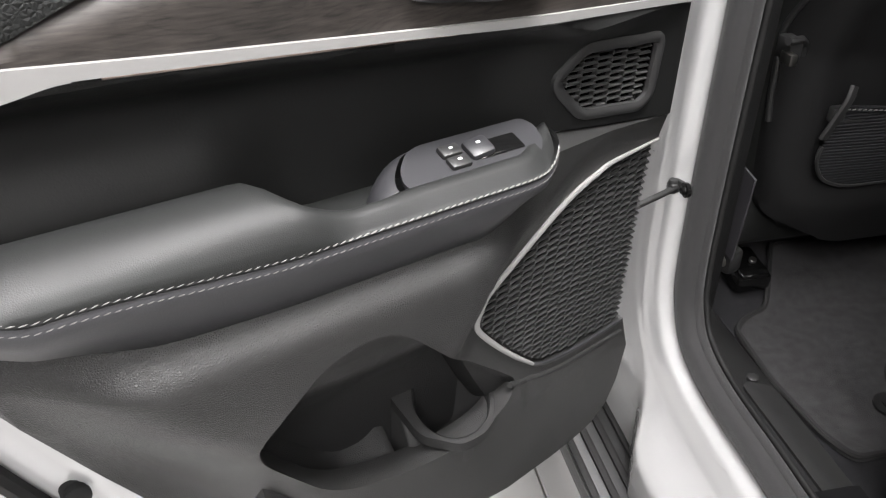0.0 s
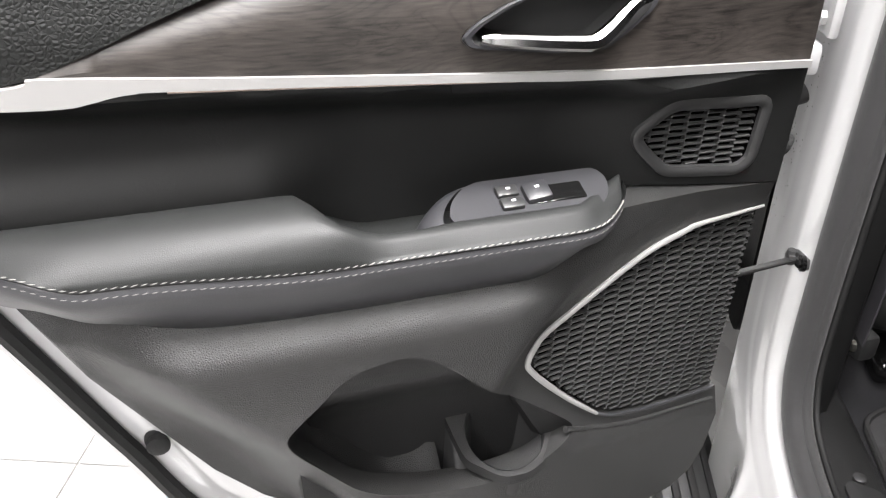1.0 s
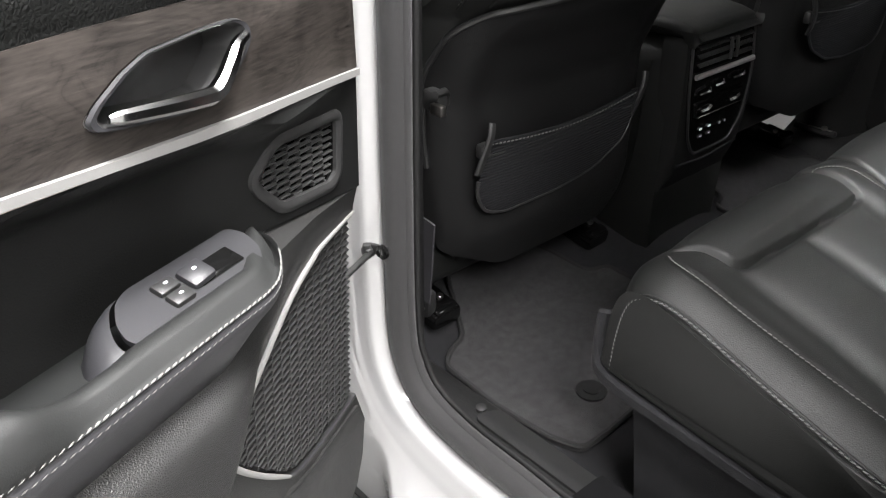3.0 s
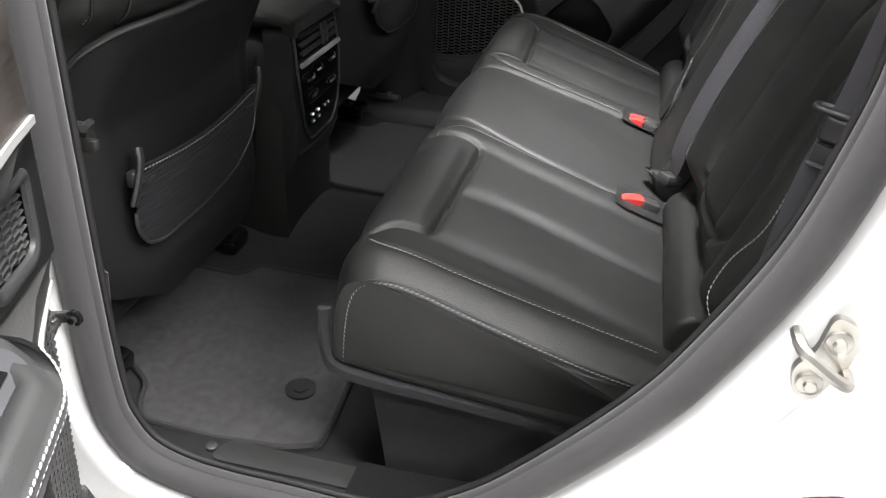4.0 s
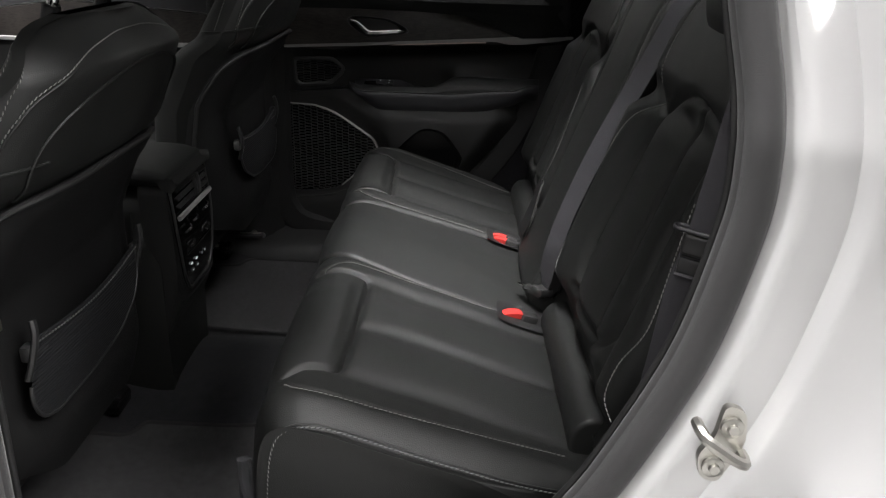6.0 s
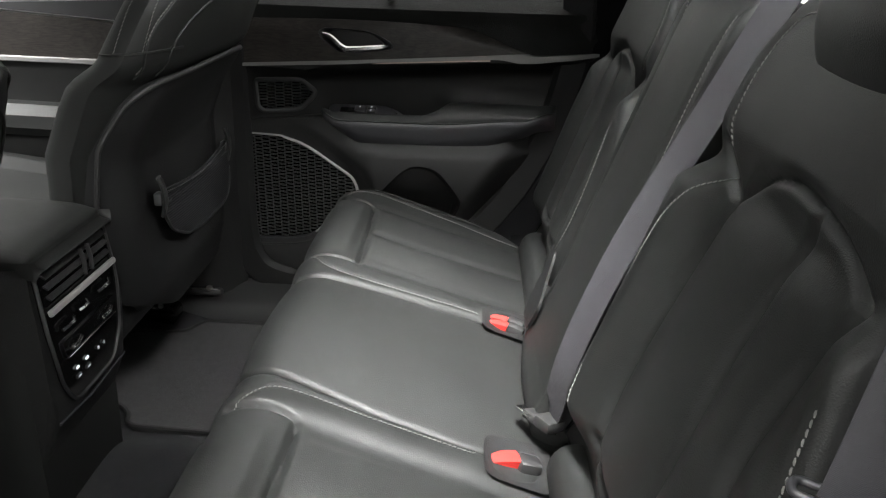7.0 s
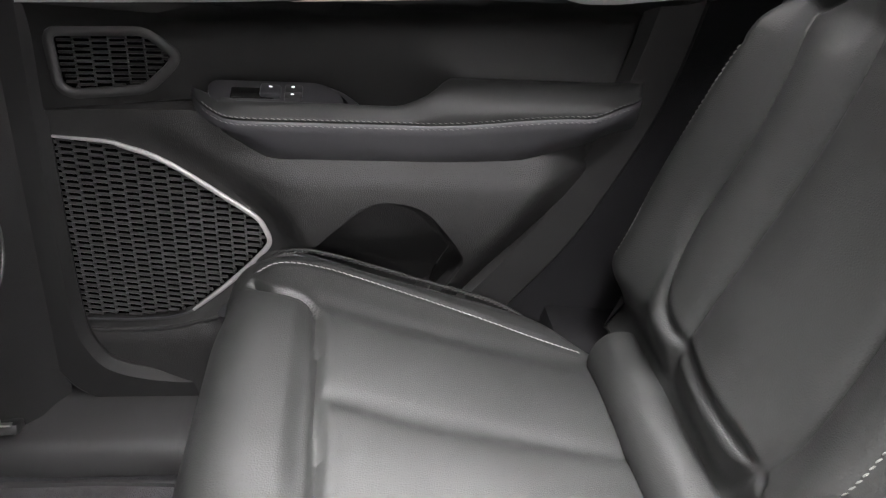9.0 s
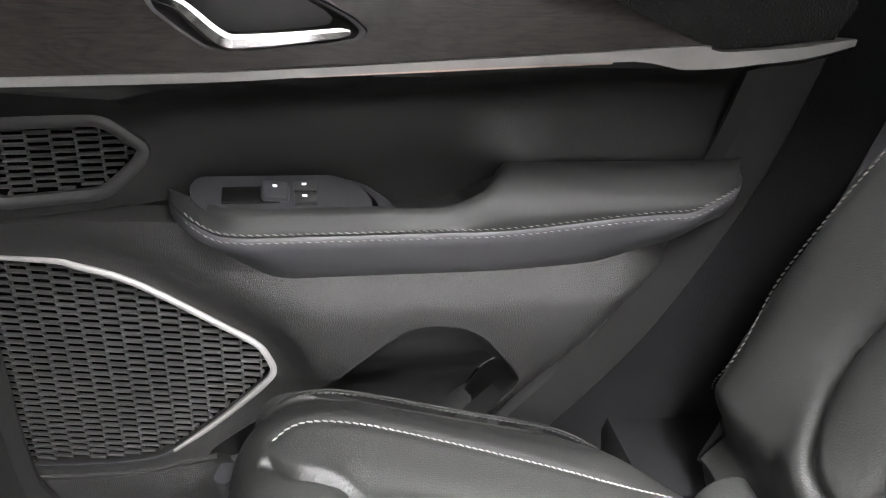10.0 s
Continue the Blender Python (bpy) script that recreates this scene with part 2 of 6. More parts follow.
def sheet(outer, fn, holes=(), step=0.012, rim=None):
    """A surface over a plane outline with holes; fn(u, v) gives the place. rim: an offset by which its edges are turned back."""
    loops = [np.array(outer, float)] + [np.array(h, float) for h in holes]
    vs, es = [], []
    for lp in loops:
        base = len(vs)
        vs += [Vector((float(a), float(b))) for a, b in lp]
        es += [(base + i, base + (i + 1) % len(lp)) for i in range(len(lp))]
    lo, hi = loops[0].min(0), loops[0].max(0)
    gx, gy = np.meshgrid(np.arange(lo[0] + step / 2, hi[0], step), np.arange(lo[1] + step / 2, hi[1], step))
    gx = gx + (np.arange(gx.shape[0]) % 2)[:, None] * step / 2
    gx, gy = gx.ravel(), gy.ravel()
    keep = inside(gx, gy, loops[0])
    for h in loops[1:]:
        keep &= ~inside(gx, gy, h)
    for lp in loops:
        keep &= line_distance(gx, gy, np.vstack([lp, lp[:1]])) > step * 0.45
    vs += [Vector((float(a), float(b))) for a, b in zip(gx[keep], gy[keep])]
    got = delaunay_2d_cdt(vs, es, [], 0, 1e-7)
    flat = np.array([(v.x, v.y) for v in got[0]])
    tris = np.array([list(f) for f in got[2]])
    mid = flat[tris].mean(1)
    ok = inside(mid[:, 0], mid[:, 1], loops[0])
    for h in loops[1:]:
        ok &= ~inside(mid[:, 0], mid[:, 1], h)
    faces = [tuple(int(i) for i in t) for t in tris[ok]]
    verts = [tuple(fn(float(a), float(b))) for a, b in flat]
    if rim is not None:
        seen = {}
        for f in faces:
            for i in range(3):
                a, b = f[i], f[(i + 1) % 3]
                if (b, a) in seen:
                    seen.pop((b, a))
                else:
                    seen[(a, b)] = 1
        back = {}
        for a, b in seen:
            for k in (a, b):
                if k not in back:
                    back[k] = len(verts)
                    verts.append(tuple(Vector(verts[k]) + Vector(rim)))
            faces.append((b, a, back[a], back[b]))
    used = sorted({i for f in faces for i in f})
    index = {o: n for n, o in enumerate(used)}
    return [verts[i] for i in used], [tuple(index[i] for i in f) for f in faces]


def loft(rings, closed=True, caps=True):
    n = len(rings[0])
    verts = [tuple(float(c) for c in v) for r in rings for v in r]
    faces = []
    for i in range(len(rings) - 1):
        for j in range(n if closed else n - 1):
            k = (j + 1) % n
            faces.append((i * n + j, i * n + k, (i + 1) * n + k, (i + 1) * n + j))
    if caps and closed:
        faces.append(tuple(range(n - 1, -1, -1)))
        faces.append(tuple((len(rings) - 1) * n + j for j in range(n)))
    return verts, faces


def sweep(path, profile, up=(0, 0, 1), closed=False, scale=None):
    """A profile of (side, up) offsets drawn along a line. up: a direction, or one for each point."""
    p = [Vector([float(c) for c in q]) for q in path]
    rings = []
    for i, q in enumerate(p):
        if closed:
            t = p[(i + 1) % len(p)] - p[i - 1]
        else:
            t = p[min(i + 1, len(p) - 1)] - p[max(i - 1, 0)]
        t.normalize()
        u = Vector(up[i]) if hasattr(up[0], "__len__") else Vector(up)
        side = t.cross(u).normalized()
        u2 = side.cross(t)
        k = 1.0 if scale is None else scale[i]
        rings.append([q + side * a * k + u2 * b * k for a, b in profile])
    if closed:
        rings.append(rings[0])
        v, f = loft(rings, True, False)
        return v, f
    return loft(rings)


def circle(r, n=10, flat=1.0):
    return [(r * math.cos(2 * math.pi * i / n), r * flat * math.sin(2 * math.pi * i / n)) for i in range(n)]


def bar(w, h, r=0.25):
    """A flat bar's section with cut corners."""
    c = min(w, h) * r
    a, b = w / 2, h / 2
    return [(-a + c, -b), (a - c, -b), (a, -b + c), (a, b - c), (a - c, b), (-a + c, b), (-a, b - c), (-a, -b + c)]


def join(*geos):
    verts, faces = [], []
    for v, f in geos:
        base = len(verts)
        verts += list(v)
        faces += [tuple(i + base for i in q) for q in f]
    return verts, faces


def moved(geo, m):
    return [tuple(m @ Vector(v)) for v in geo[0]], geo[1]


def block(centre, size, r=0.004, turn=(0, 0, 0), seg=2):
    """A box with rounded edges."""
    bm = bmesh.new()
    bmesh.ops.create_cube(bm, size=1)
    bmesh.ops.scale(bm, vec=size, verts=bm.verts)
    if r > 0:
        bmesh.ops.bevel(bm, geom=bm.edges[:], offset=min(r, 0.45 * min(size)), segments=seg, affect="EDGES", profile=0.5)
    m = pose(*centre, *turn)
    bm.verts.index_update()
    geo = [tuple(m @ v.co) for v in bm.verts], [tuple(v.index for v in f.verts) for f in bm.faces]
    bm.free()
    return geo


def disc(centre, r, depth, axis=(0, 0, 1), n=20, bevel=0.15):
    """A short round stud along an axis, with a chamfered rim."""
    a = Vector(axis).normalized()
    s = a.orthogonal().normalized()
    t = a.cross(s)
    c = Vector(centre)
    rings = []
    for h, k in ((0, 1), (depth * (1 - bevel), 1), (depth, 1 - bevel)):
        rings.append([c + a * h + (s * math.cos(2 * math.pi * i / n) + t * math.sin(2 * math.pi * i / n)) * r * k for i in range(n)])
    return loft(rings)


def resample(path, gap):
    p = np.array([[float(c) for c in q] for q in path])
    seg = np.linalg.norm(np.diff(p, axis=0), axis=1)
    s = np.r_[0, np.cumsum(seg)]
    at = np.arange(0, s[-1], gap)
    return np.stack([np.interp(at, s, p[:, k]) for k in range(p.shape[1])], 1), at


def stitches(path, up, length=0.0044, gap=0.0016, w=0.0011, lift=0.0006, slant=0.0006):
    """A row of short raised threads along a line."""
    pts, _ = resample(path, 0.0008)
    each, keep = int(round((length + gap) / 0.0008)), int(round(length / 0.0008))
    verts, faces = [], []
    u0 = Vector(up)
    for i in range(0, len(pts) - keep, each):
        a, b = Vector(pts[i]), Vector(pts[i + keep])
        t = (b - a).normalized()
        s = t.cross(u0).normalized()
        u = s.cross(t)
        a, b = a + s * slant, b - s * slant
        n = len(verts)
        m = (a + b) / 2
        for q, k, hh in ((a, 0.45, 0.1), (m, 1.0, 1.0), (b, 0.45, 0.1)):
            verts += [tuple(q - s * w / 2 * k - u * 0.001), tuple(q - s * w / 2 * k * 0.6 + u * lift * hh), tuple(q + s * w / 2 * k * 0.6 + u * lift * hh), tuple(q + s * w / 2 * k - u * 0.001)]
        for r in (0, 4):
            for j in range(3):
                faces.append((n + r + j, n + r + j + 1, n + r + 5 + j, n + r + 4 + j))
        faces += [(n + 3, n + 2, n + 1, n), (n + 8, n + 9, n + 10, n + 11)]
    return verts, faces


def part(name, geo, material, parent=None, label="", smooth=38, tidy=True):
    """One mesh object, under a thing or under a part of one."""
    verts, faces = geo
    if FLIP[0]:
        verts = [(-x, y, z) for x, y, z in verts]
    me = bpy.data.meshes.new(name)
    me.from_pydata([tuple(v) for v in verts], [], [tuple(f) for f in faces])
    me.materials.append(material)
    if tidy:
        bm = bmesh.new()
        bm.from_mesh(me)
        bmesh.ops.remove_doubles(bm, verts=bm.verts, dist=1e-6)
        bmesh.ops.recalc_face_normals(bm, faces=bm.faces)
        bm.to_mesh(me)
        bm.free()
    if smooth:
        me.shade_smooth()
        me.set_sharp_from_angle(angle=radians(smooth))
    ob = new(name, me)
    if parent is not None:
        ob.parent = parent
        top = parent
        while top.parent is not None:
            top = top.parent
        if "local" not in top:
            ob.matrix_parent_inverse = Matrix() if parent.parent is not None or parent.type == "MESH" else parent.matrix_basis.inverted()
    if label:
        ob["label"] = label
    if name in ("stitching", "piping"):
        ob["kind"] = "stuff"
    return ob


def thing(name, at, label, category, group="", local=None, kind=""):
    """The Empty that holds the parts of a thing. local: the pose of a thing whose parts are built in its own axes."""
    ob = new(name)
    ob.empty_display_size = 0.05
    if local is None:
        ob.matrix_basis = Matrix.Translation(at)
    else:
        ob.matrix_basis = local
        ob["local"] = 1
    return tagged(ob, label, category, group, kind)


def alone(name, geo, material, label, category="", group="", kind="", smooth=38):
    return tagged(part(name, geo, material, None, "", smooth), label, category, group, kind)

# ---- rear doors: built in (inward, -distance from the hinge edge, height) ----
SPEAKER = [(0.000, 0.9345), (0.020, 0.9345), (0.063, 0.9338), (0.106, 0.9326), (0.120, 0.9292), (0.169, 0.9130), (0.243, 0.8675), (0.270, 0.849), (0.279, 0.8345), (0.2835, 0.820),
           (0.279, 0.8075), (0.256, 0.7795), (0.220, 0.7420), (0.182, 0.7070), (0.161, 0.6955), (0.118, 0.6855), (0.060, 0.6800), (-0.004, 0.6765)]
SPEAKER_LINE = np.array(SPEAKER[1:])
UNDER_LINE = np.array(SPEAKER[13:])


def speaker_plane(d, h):
    return -0.010 + 0.15 * (d - 0.023) + 0.045 * (h - 0.934)


def door_e_low(d, h):
    """The moulded lower panel: a shelf under the armrest, a flat speaker field, a full belly in front of the pocket."""
    e = 0.040 * step01(d, 0.03, 0.28) - 0.06 * max(0.0, 0.85 - h)
    e += 0.030 * step01(h, 0.950, 0.911) * (1 - step01(h, 0.900, 0.720)) * step01(d, 0.23, 0.33)
    e -= 0.075 * step01(d + (0.94 - h) * 0.62, 0.60, 0.715)
    if d < 0.36:
        at = (np.array([d]), np.array([h]))
        near = step01(float(line_distance(*at, SPEAKER_LINE)[0]), 0.050, 0.004)
        if d < 0.20 and h < 0.72:
            near = step01(float(line_distance(*at, UNDER_LINE)[0]), 0.036, 0.008)
        e += (speaker_plane(d, h) + 0.001 - e) * near
    return e


def door_e_mid(d, h):
    """The soft panel between the silver strip and the armrest: rolled out at the top, hollow, and flared to the armrest below."""
    top = 1.087 + 0.055 * d
    roll = math.exp(-((h - top + 0.004) / 0.020) ** 2)
    flare = step01(h, 1.066, 1.012) * step01(d, 0.440, 0.520)
    e = -0.020 + 0.040 * roll * step01(d, 0.0, 0.25) + 0.017 * flare + 0.020 * step01(d, 0.27, 0.17)
    return e - 0.015 * step01(d, 0.74, 0.80)


def door_e_up(d, h):
    return 0.020 * step01(d, 0.0, 0.30) + 0.002 - 0.26 * max(0.0, h - (1.155 + 0.02 * step01(d, 0.3, 0.0))) - 0.02 * step01(d, 0.72, 0.82)


def arm_stitch(d):
    """Where the armrest's seam runs: inward place and height."""
    h = 0.984 + 0.013 * step01(d, 0.46, 0.64) + 0.012 * step01(d, 0.64, 0.69) + 0.012 * step01(d, 0.25, 0.205)
    front = math.sqrt(max(0.0, 1 - (max(0.0, 0.275 - d) / 0.072) ** 2))
    rear = math.sqrt(max(0.0, 1 - (max(0.0, d - 0.645) / 0.075) ** 2))
    return 0.066 * min(front, rear) + 0.002, h


def arm_inner(d):
    if d > 0.44:
        return 0.006 + 0.039 * step01(d, 0.494, 0.462)
    return 0.045 - 0.004 * step01(d, 0.40, 0.37)


POCKET = [(0.408, 0.890), (0.428, 0.892), (0.453, 0.887), (0.473, 0.875), (0.491, 0.853), (0.508, 0.829), (0.518, 0.808), (0.512, 0.783), (0.495, 0.755), (0.466, 0.717), (0.450, 0.701), (0.432, 0.689), (0.409, 0.680),
          (0.377, 0.672), (0.343, 0.667), (0.314, 0.666), (0.286, 0.669), (0.260, 0.677), (0.236, 0.692), (0.216, 0.706), (0.238, 0.731), (0.276, 0.766), (0.335, 0.823), (0.367, 0.858), (0.391, 0.880)]
SMALL_SPEAKER = [(0.058, 1.053), (0.158, 1.058), (0.187, 1.033), (0.181, 1.022), (0.153, 0.996), (0.074, 0.988), (0.062, 0.996)]


def grille(outline, fn, pitch_d, pitch_h, rib, lift, skew):
    """Rows of zigzag ribs that meet in long six-sided cells, cut to an outline."""
    lp = np.array(outline)
    lo, hi = lp.min(0), lp.max(0)
    geos = []
    rows = int((hi[1] - lo[1]) / pitch_h) + 3
    cols = int((hi[0] - lo[0]) / pitch_d) + 2
    for c in range(-1, cols):
        for j in range(-2, rows):
            d0 = lo[0] + c * pitch_d
            h0 = lo[1] + (j + 0.5 * (c % 2)) * pitch_h + skew * (d0 - lo[0])
            dd = np.linspace(d0 - 0.04 * pitch_d, d0 + 1.04 * pitch_d, 7)
            hh = h0 + skew * (dd - d0)
            ok = inside(dd, hh, lp)
            run = [(a, b) for a, b, o in zip(dd, hh, ok) if o]
            if len(run) > 1:
                ends = [run[0], run[-1]]
                path = [Vector(fn(a, b)) + Vector((lift, 0, 0)) for a, b in ends]
                geos.append(sweep(path, [(-rib, -0.006), (rib, -0.004), (rib * 0.9, -0.0012), (rib * 0.35, 0.0), (-rib * 0.35, -0.0008), (-rib * 0.9, -0.003)], up=(1, 0, 0)))
                if len(run) == 7:
                    a, b = run[-1]
                    tie = [Vector(fn(a - 0.04 * pitch_d, b + pitch_h * 0.52)), Vector(fn(a - 0.04 * pitch_d, b - pitch_h * 0.02))]
                    geos.append(sweep([q + Vector((lift, 0, 0)) for q in tie], [(-rib * 0.34, -0.005), (rib * 0.34, -0.005), (rib * 0.24, 0.0004), (-rib * 0.24, 0.0004)], up=(1, 0, 0)))
                    knot = Vector(fn(a - 0.04 * pitch_d, b)) + Vector((lift + 0.0002, 0, 0))
                    k = rib * 0.62
                    geos.append(([tuple(knot + Vector(v)) for v in ((k * 0.6, 0, 0), (0, k * 1.2, 0.3 * k), (0, 0, k), (0, -k * 1.2, -0.3 * k), (0, 0, -k))], [(0, 1, 2), (0, 2, 3), (0, 3, 4), (0, 4, 1)]))
    return join(*geos)


def shrink(loop, by):
    """A closed outline drawn in by a distance."""
    p = np.array(loop, float)
    area = 0.5 * np.sum(p[:, 0] * np.roll(p[:, 1], -1) - np.roll(p[:, 0], -1) * p[:, 1])
    t = np.roll(p, -1, 0) - np.roll(p, 1, 0)
    t /= np.linalg.norm(t, axis=1)[:, None] + 1e-9
    n = np.stack([-t[:, 1], t[:, 0]], 1) * (1 if area > 0 else -1)
    return p + n * by


def symbol(at, w, h, material, parent, name="symbol"):
    d, hh, e = at
    return part(name, join(sheet(rounded([(d - w, hh - h), (d + w, hh - h), (d + w, hh + h), (d - w, hh + h)], h * 0.8), lambda a, b: (e - (b - hh) * 0.9, -a, b), step=0.01)), material, parent)


def build_door(root, outside_shown):
    low = lambda d, h: (door_e_low(d, h), -d, h)
    mid = lambda d, h: (door_e_mid(d, h), -d, h)
    up = lambda d, h: (door_e_up(d, h), -d, h)
    # painted shell: inner skin stepped out to the outer skin
    edge = [(0.0, 1.20), (-0.01, 0.95), (-0.012, 0.70), (-0.005, 0.56), (0.05, 0.46), (0.20, 0.44), (0.45, 0.45), (0.60, 0.52), (0.675, 0.66),
            (0.735, 0.79), (0.80, 0.93), (0.86, 1.08), (0.885, 1.20)]
    edge = np.array(edge)
    grow = shrink(np.vstack([edge, [(0.885, 1.235), (0.0, 1.225)]]), 0.0)
    rings = []
    for off, e in ((0.060, -0.118), (0.048, -0.128), (0.030, -0.134), (0.004, -0.138), (-0.006, -0.143), (-0.012, -0.160), (-0.028, -0.166), (-0.034, -0.188), (-0.030, -0.208)):
        lp = shrink(curve_through(grow, 5, True), off)
        rings.append([(e, -a, b) for a, b in lp])
    part("door_shell", loft(rings), PAINT, root, "white painted door frame", 50)
    seal = shrink(curve_through(grow, 5, True), 0.008)
    part("door_seal", sweep([(-0.131, -a, b) for a, b in seal], circle(0.0105, 8), up=(1, 0, 0), closed=True), RUBBER, root, "black rubber door seal")
    lip = shrink(curve_through(grow, 5, True), -0.031)
    part("edge_lip", sweep([(-0.188, -a, b) for a, b in lip], circle(0.005, 6), up=(1, 0, 0), closed=True), RUBBER, root, "black edge strip")
    # lower panel
    pocket = curve_through(POCKET, 4, True)
    outline = [(0.018, 0.964), (0.118, 0.974), (0.205, 0.982), (0.30, 0.975), (0.66, 0.975), (0.714, 0.955), (0.707, 0.934), (0.667, 0.868), (0.624, 0.770), (0.584, 0.695),
               (0.540, 0.640), (0.470, 0.590), (0.380, 0.562), (0.275, 0.545), (0.207, 0.528), (0.107, 0.504), (0.060, 0.504), (0.034, 0.513), (0.012, 0.540), (0.002, 0.580),
               (0.000, 0.640), (0.004, 0.690), (0.014, 0.820), (0.018, 0.940)]
    speaker = np.array([(0.0165, 0.9345)] + SPEAKER[2:-1] + [(0.0030, 0.6770)])
    field = np.array([(max(a, 0.0190 - 0.050 * (0.934 - b)), b) for a, b in speaker])
    part("lower_panel", sheet(np.array(outline), low, [pocket, shrink(speaker, -0.0010)], 0.009, rim=(-0.03, 0, 0)), PANEL, root, "grained charcoal plastic lower panel")
    # speaker: recessed honeycomb, silver on the long edges only
    part("speaker_backing", sheet(shrink(speaker, -0.002), lambda d, h: (speaker_plane(d, h) - 0.012, -d, h), step=0.02), GLOSS, root)
    part("speaker_grille", grille(shrink(field, 0.003), lambda d, h: (speaker_plane(d, h) - 0.003, -d, h), 0.0175, 0.0084, 0.0022, 0.0015, -0.02), GRILLE, root, "black honeycomb speaker grille", 0)
    line = curve_through(SPEAKER[1:14], 5)
    line = line[line[:, 0] > 0.0165]
    reach = np.linspace(0, 1, len(line))
    width = [float(np.interp(q, [0, 0.12, 0.28, 0.80, 0.93, 1.0], [0.0014, 0.0020, 0.0030, 0.0031, 0.0026, 0.0018])) for q in reach]
    path = [Vector((speaker_plane(*q) + 0.0030, -q[0], q[1])) for q in line]
    edge_shape = [(-1, -0.9), (1, -0.9), (0.95, 0.25), (0.45, 0.6), (-0.45, 0.6), (-0.95, 0.25)]
    part("speaker_frame", sweep(path, edge_shape, up=(1, 0, 0), scale=width), SILVER, root, "satin silver speaker frame")
    line = curve_through(SPEAKER[13:], 5)
    line = line[line[:, 0] > 0.003]
    part("frame_foot", sweep([Vector((speaker_plane(*q) + 0.0025, -q[0], q[1])) for q in line], edge_shape, up=(1, 0, 0), scale=[0.0019] * len(line)), POD, root, "charcoal lower speaker edge")
    ledge = [(0.226, 0.7075), (0.205, 0.697), (0.186, 0.6895), (0.163, 0.6795), (0.118, 0.6690), (0.060, 0.6630), (0.006, 0.6590)]
    part("panel_ledge", sweep([(door_e_low(a, b) - 0.0012, -a, b) for a, b in curve_through(ledge, 5)], circle(0.0034, 8), up=(1, 0, 0)), PANEL, root, "raised ledge under the speaker", 60)
    # pocket: a well that drops behind its lip
    rings = []
    for k, de, drop in ((1.0, 0.0, 0.0), (0.992, -0.003, 0.002), (0.985, -0.009, 0.012), (0.98, -0.016, 0.050), (0.965, -0.036, 0.066), (0.94, -0.054, 0.062), (0.90, -0.062, 0.052)):
        ring = []
        for d, h in pocket:
            low_part = step01(h, 0.80, 0.72)
            ring.append((door_e_low(d, h) + de * (1 - 0.66 * step01(h, 0.755, 0.855)), -(0.365 + (d - 0.365) * k), 0.780 + (h - 0.780) * k - drop * low_part))
        rings.append(ring)
    walls = loft(rings, True, False)
    back_loop = np.array([(-y, z) for _, y, z in rings[-1]])
    rear = sheet(back_loop, lambda d, h: (door_e_low(d, max(h, 0.70)) - 0.062 * (1 - 0.66 * step01(h, 0.755, 0.855)), -d, h), step=0.02)
    bowl = part("map_pocket", walls, PLASTIC, root, "black moulded door pocket with bottle holder")
    part("pocket_back", rear, PLASTIC, bowl, "black rear face of the pocket")
    ramp = []
    for d in np.linspace(0.505, 0.335, 18):
        top = 0.655 + 0.075 * step01(d, 0.40, 0.50) + 0.012 * math.exp(-((d - 0.362) / 0.012) ** 2) - 0.075 * step01(d, 0.356, 0.340)
        ramp.append([(-0.040, -d, top + 0.022), (-0.028, -d, top + 0.013), (-0.010, -d, top), (0.008, -d, top - 0.014), (0.018, -d, top - 0.030), (0.018, -d, top - 0.050), (-0.040, -d, top - 0.050)])
    part("pocket_ramp", loft(ramp), PLASTIC, bowl, "black pocket floor", 60)
    ring_c, ring_r = (0.285, -0.006), 0.043
    deck_h = lambda e: 0.700 - 0.55 * (e + 0.008)
    hole = [(ring_c[0] + ring_r * math.cos(a), ring_c[1] + ring_r * 0.86 * math.sin(a)) for a in np.linspace(0, 2 * math.pi, 32, endpoint=False)]
    deck_out = [(0.222, -0.052), (0.345, -0.052), (0.345, -0.030), (0.336, 0.012), (0.300, 0.036), (0.270, 0.036), (0.240, 0.024), (0.222, 0.010)]
    part("cup_deck", sheet(rounded(deck_out, 0.01), lambda d, e: (e, -d, deck_h(e)), [hole], 0.012, rim=(0, 0, -0.012)), PLASTIC, bowl, "black cup holder deck")
    wells = [[(ring_c[1] + (e - ring_c[1]) * k, -(ring_c[0] + (d - ring_c[0]) * k), deck_h(e) - dz if dz < 0.02 else deck_h(e * 0.3) - dz) for d, e in hole] for k, dz in ((1.03, -0.0015), (1.0, 0.0005), (0.97, 0.006), (0.92, 0.05), (0.84, 0.072), (0.70, 0.076), (0.10, 0.0765))]
    part("cup_holder", loft(wells, True, False), PLASTIC_FINE, bowl, "black cup holder well")
    saddle = []
    for e, w, h in ((-0.048, 0.0120, 0.722), (-0.036, 0.0100, 0.716), (-0.024, 0.0085, 0.706), (-0.012, 0.0080, 0.692), (-0.001, 0.0085, 0.675), (0.010, 0.0105, 0.655)):
        arc = [(e, -0.334 + w * math.cos(a), h - w + w * math.sin(a)) for a in np.linspace(0, math.pi, 9)]
        saddle.append([(e, -0.334 + w * 2.0, 0.606), (e, -0.334 + w * 1.1, 0.635)] + arc + [(e, -0.334 - w * 1.1, 0.635), (e, -0.334 - w * 2.0, 0.606)])
    part("divider", loft(saddle), PLASTIC_FINE, bowl, "black moulded pocket divider", 60)
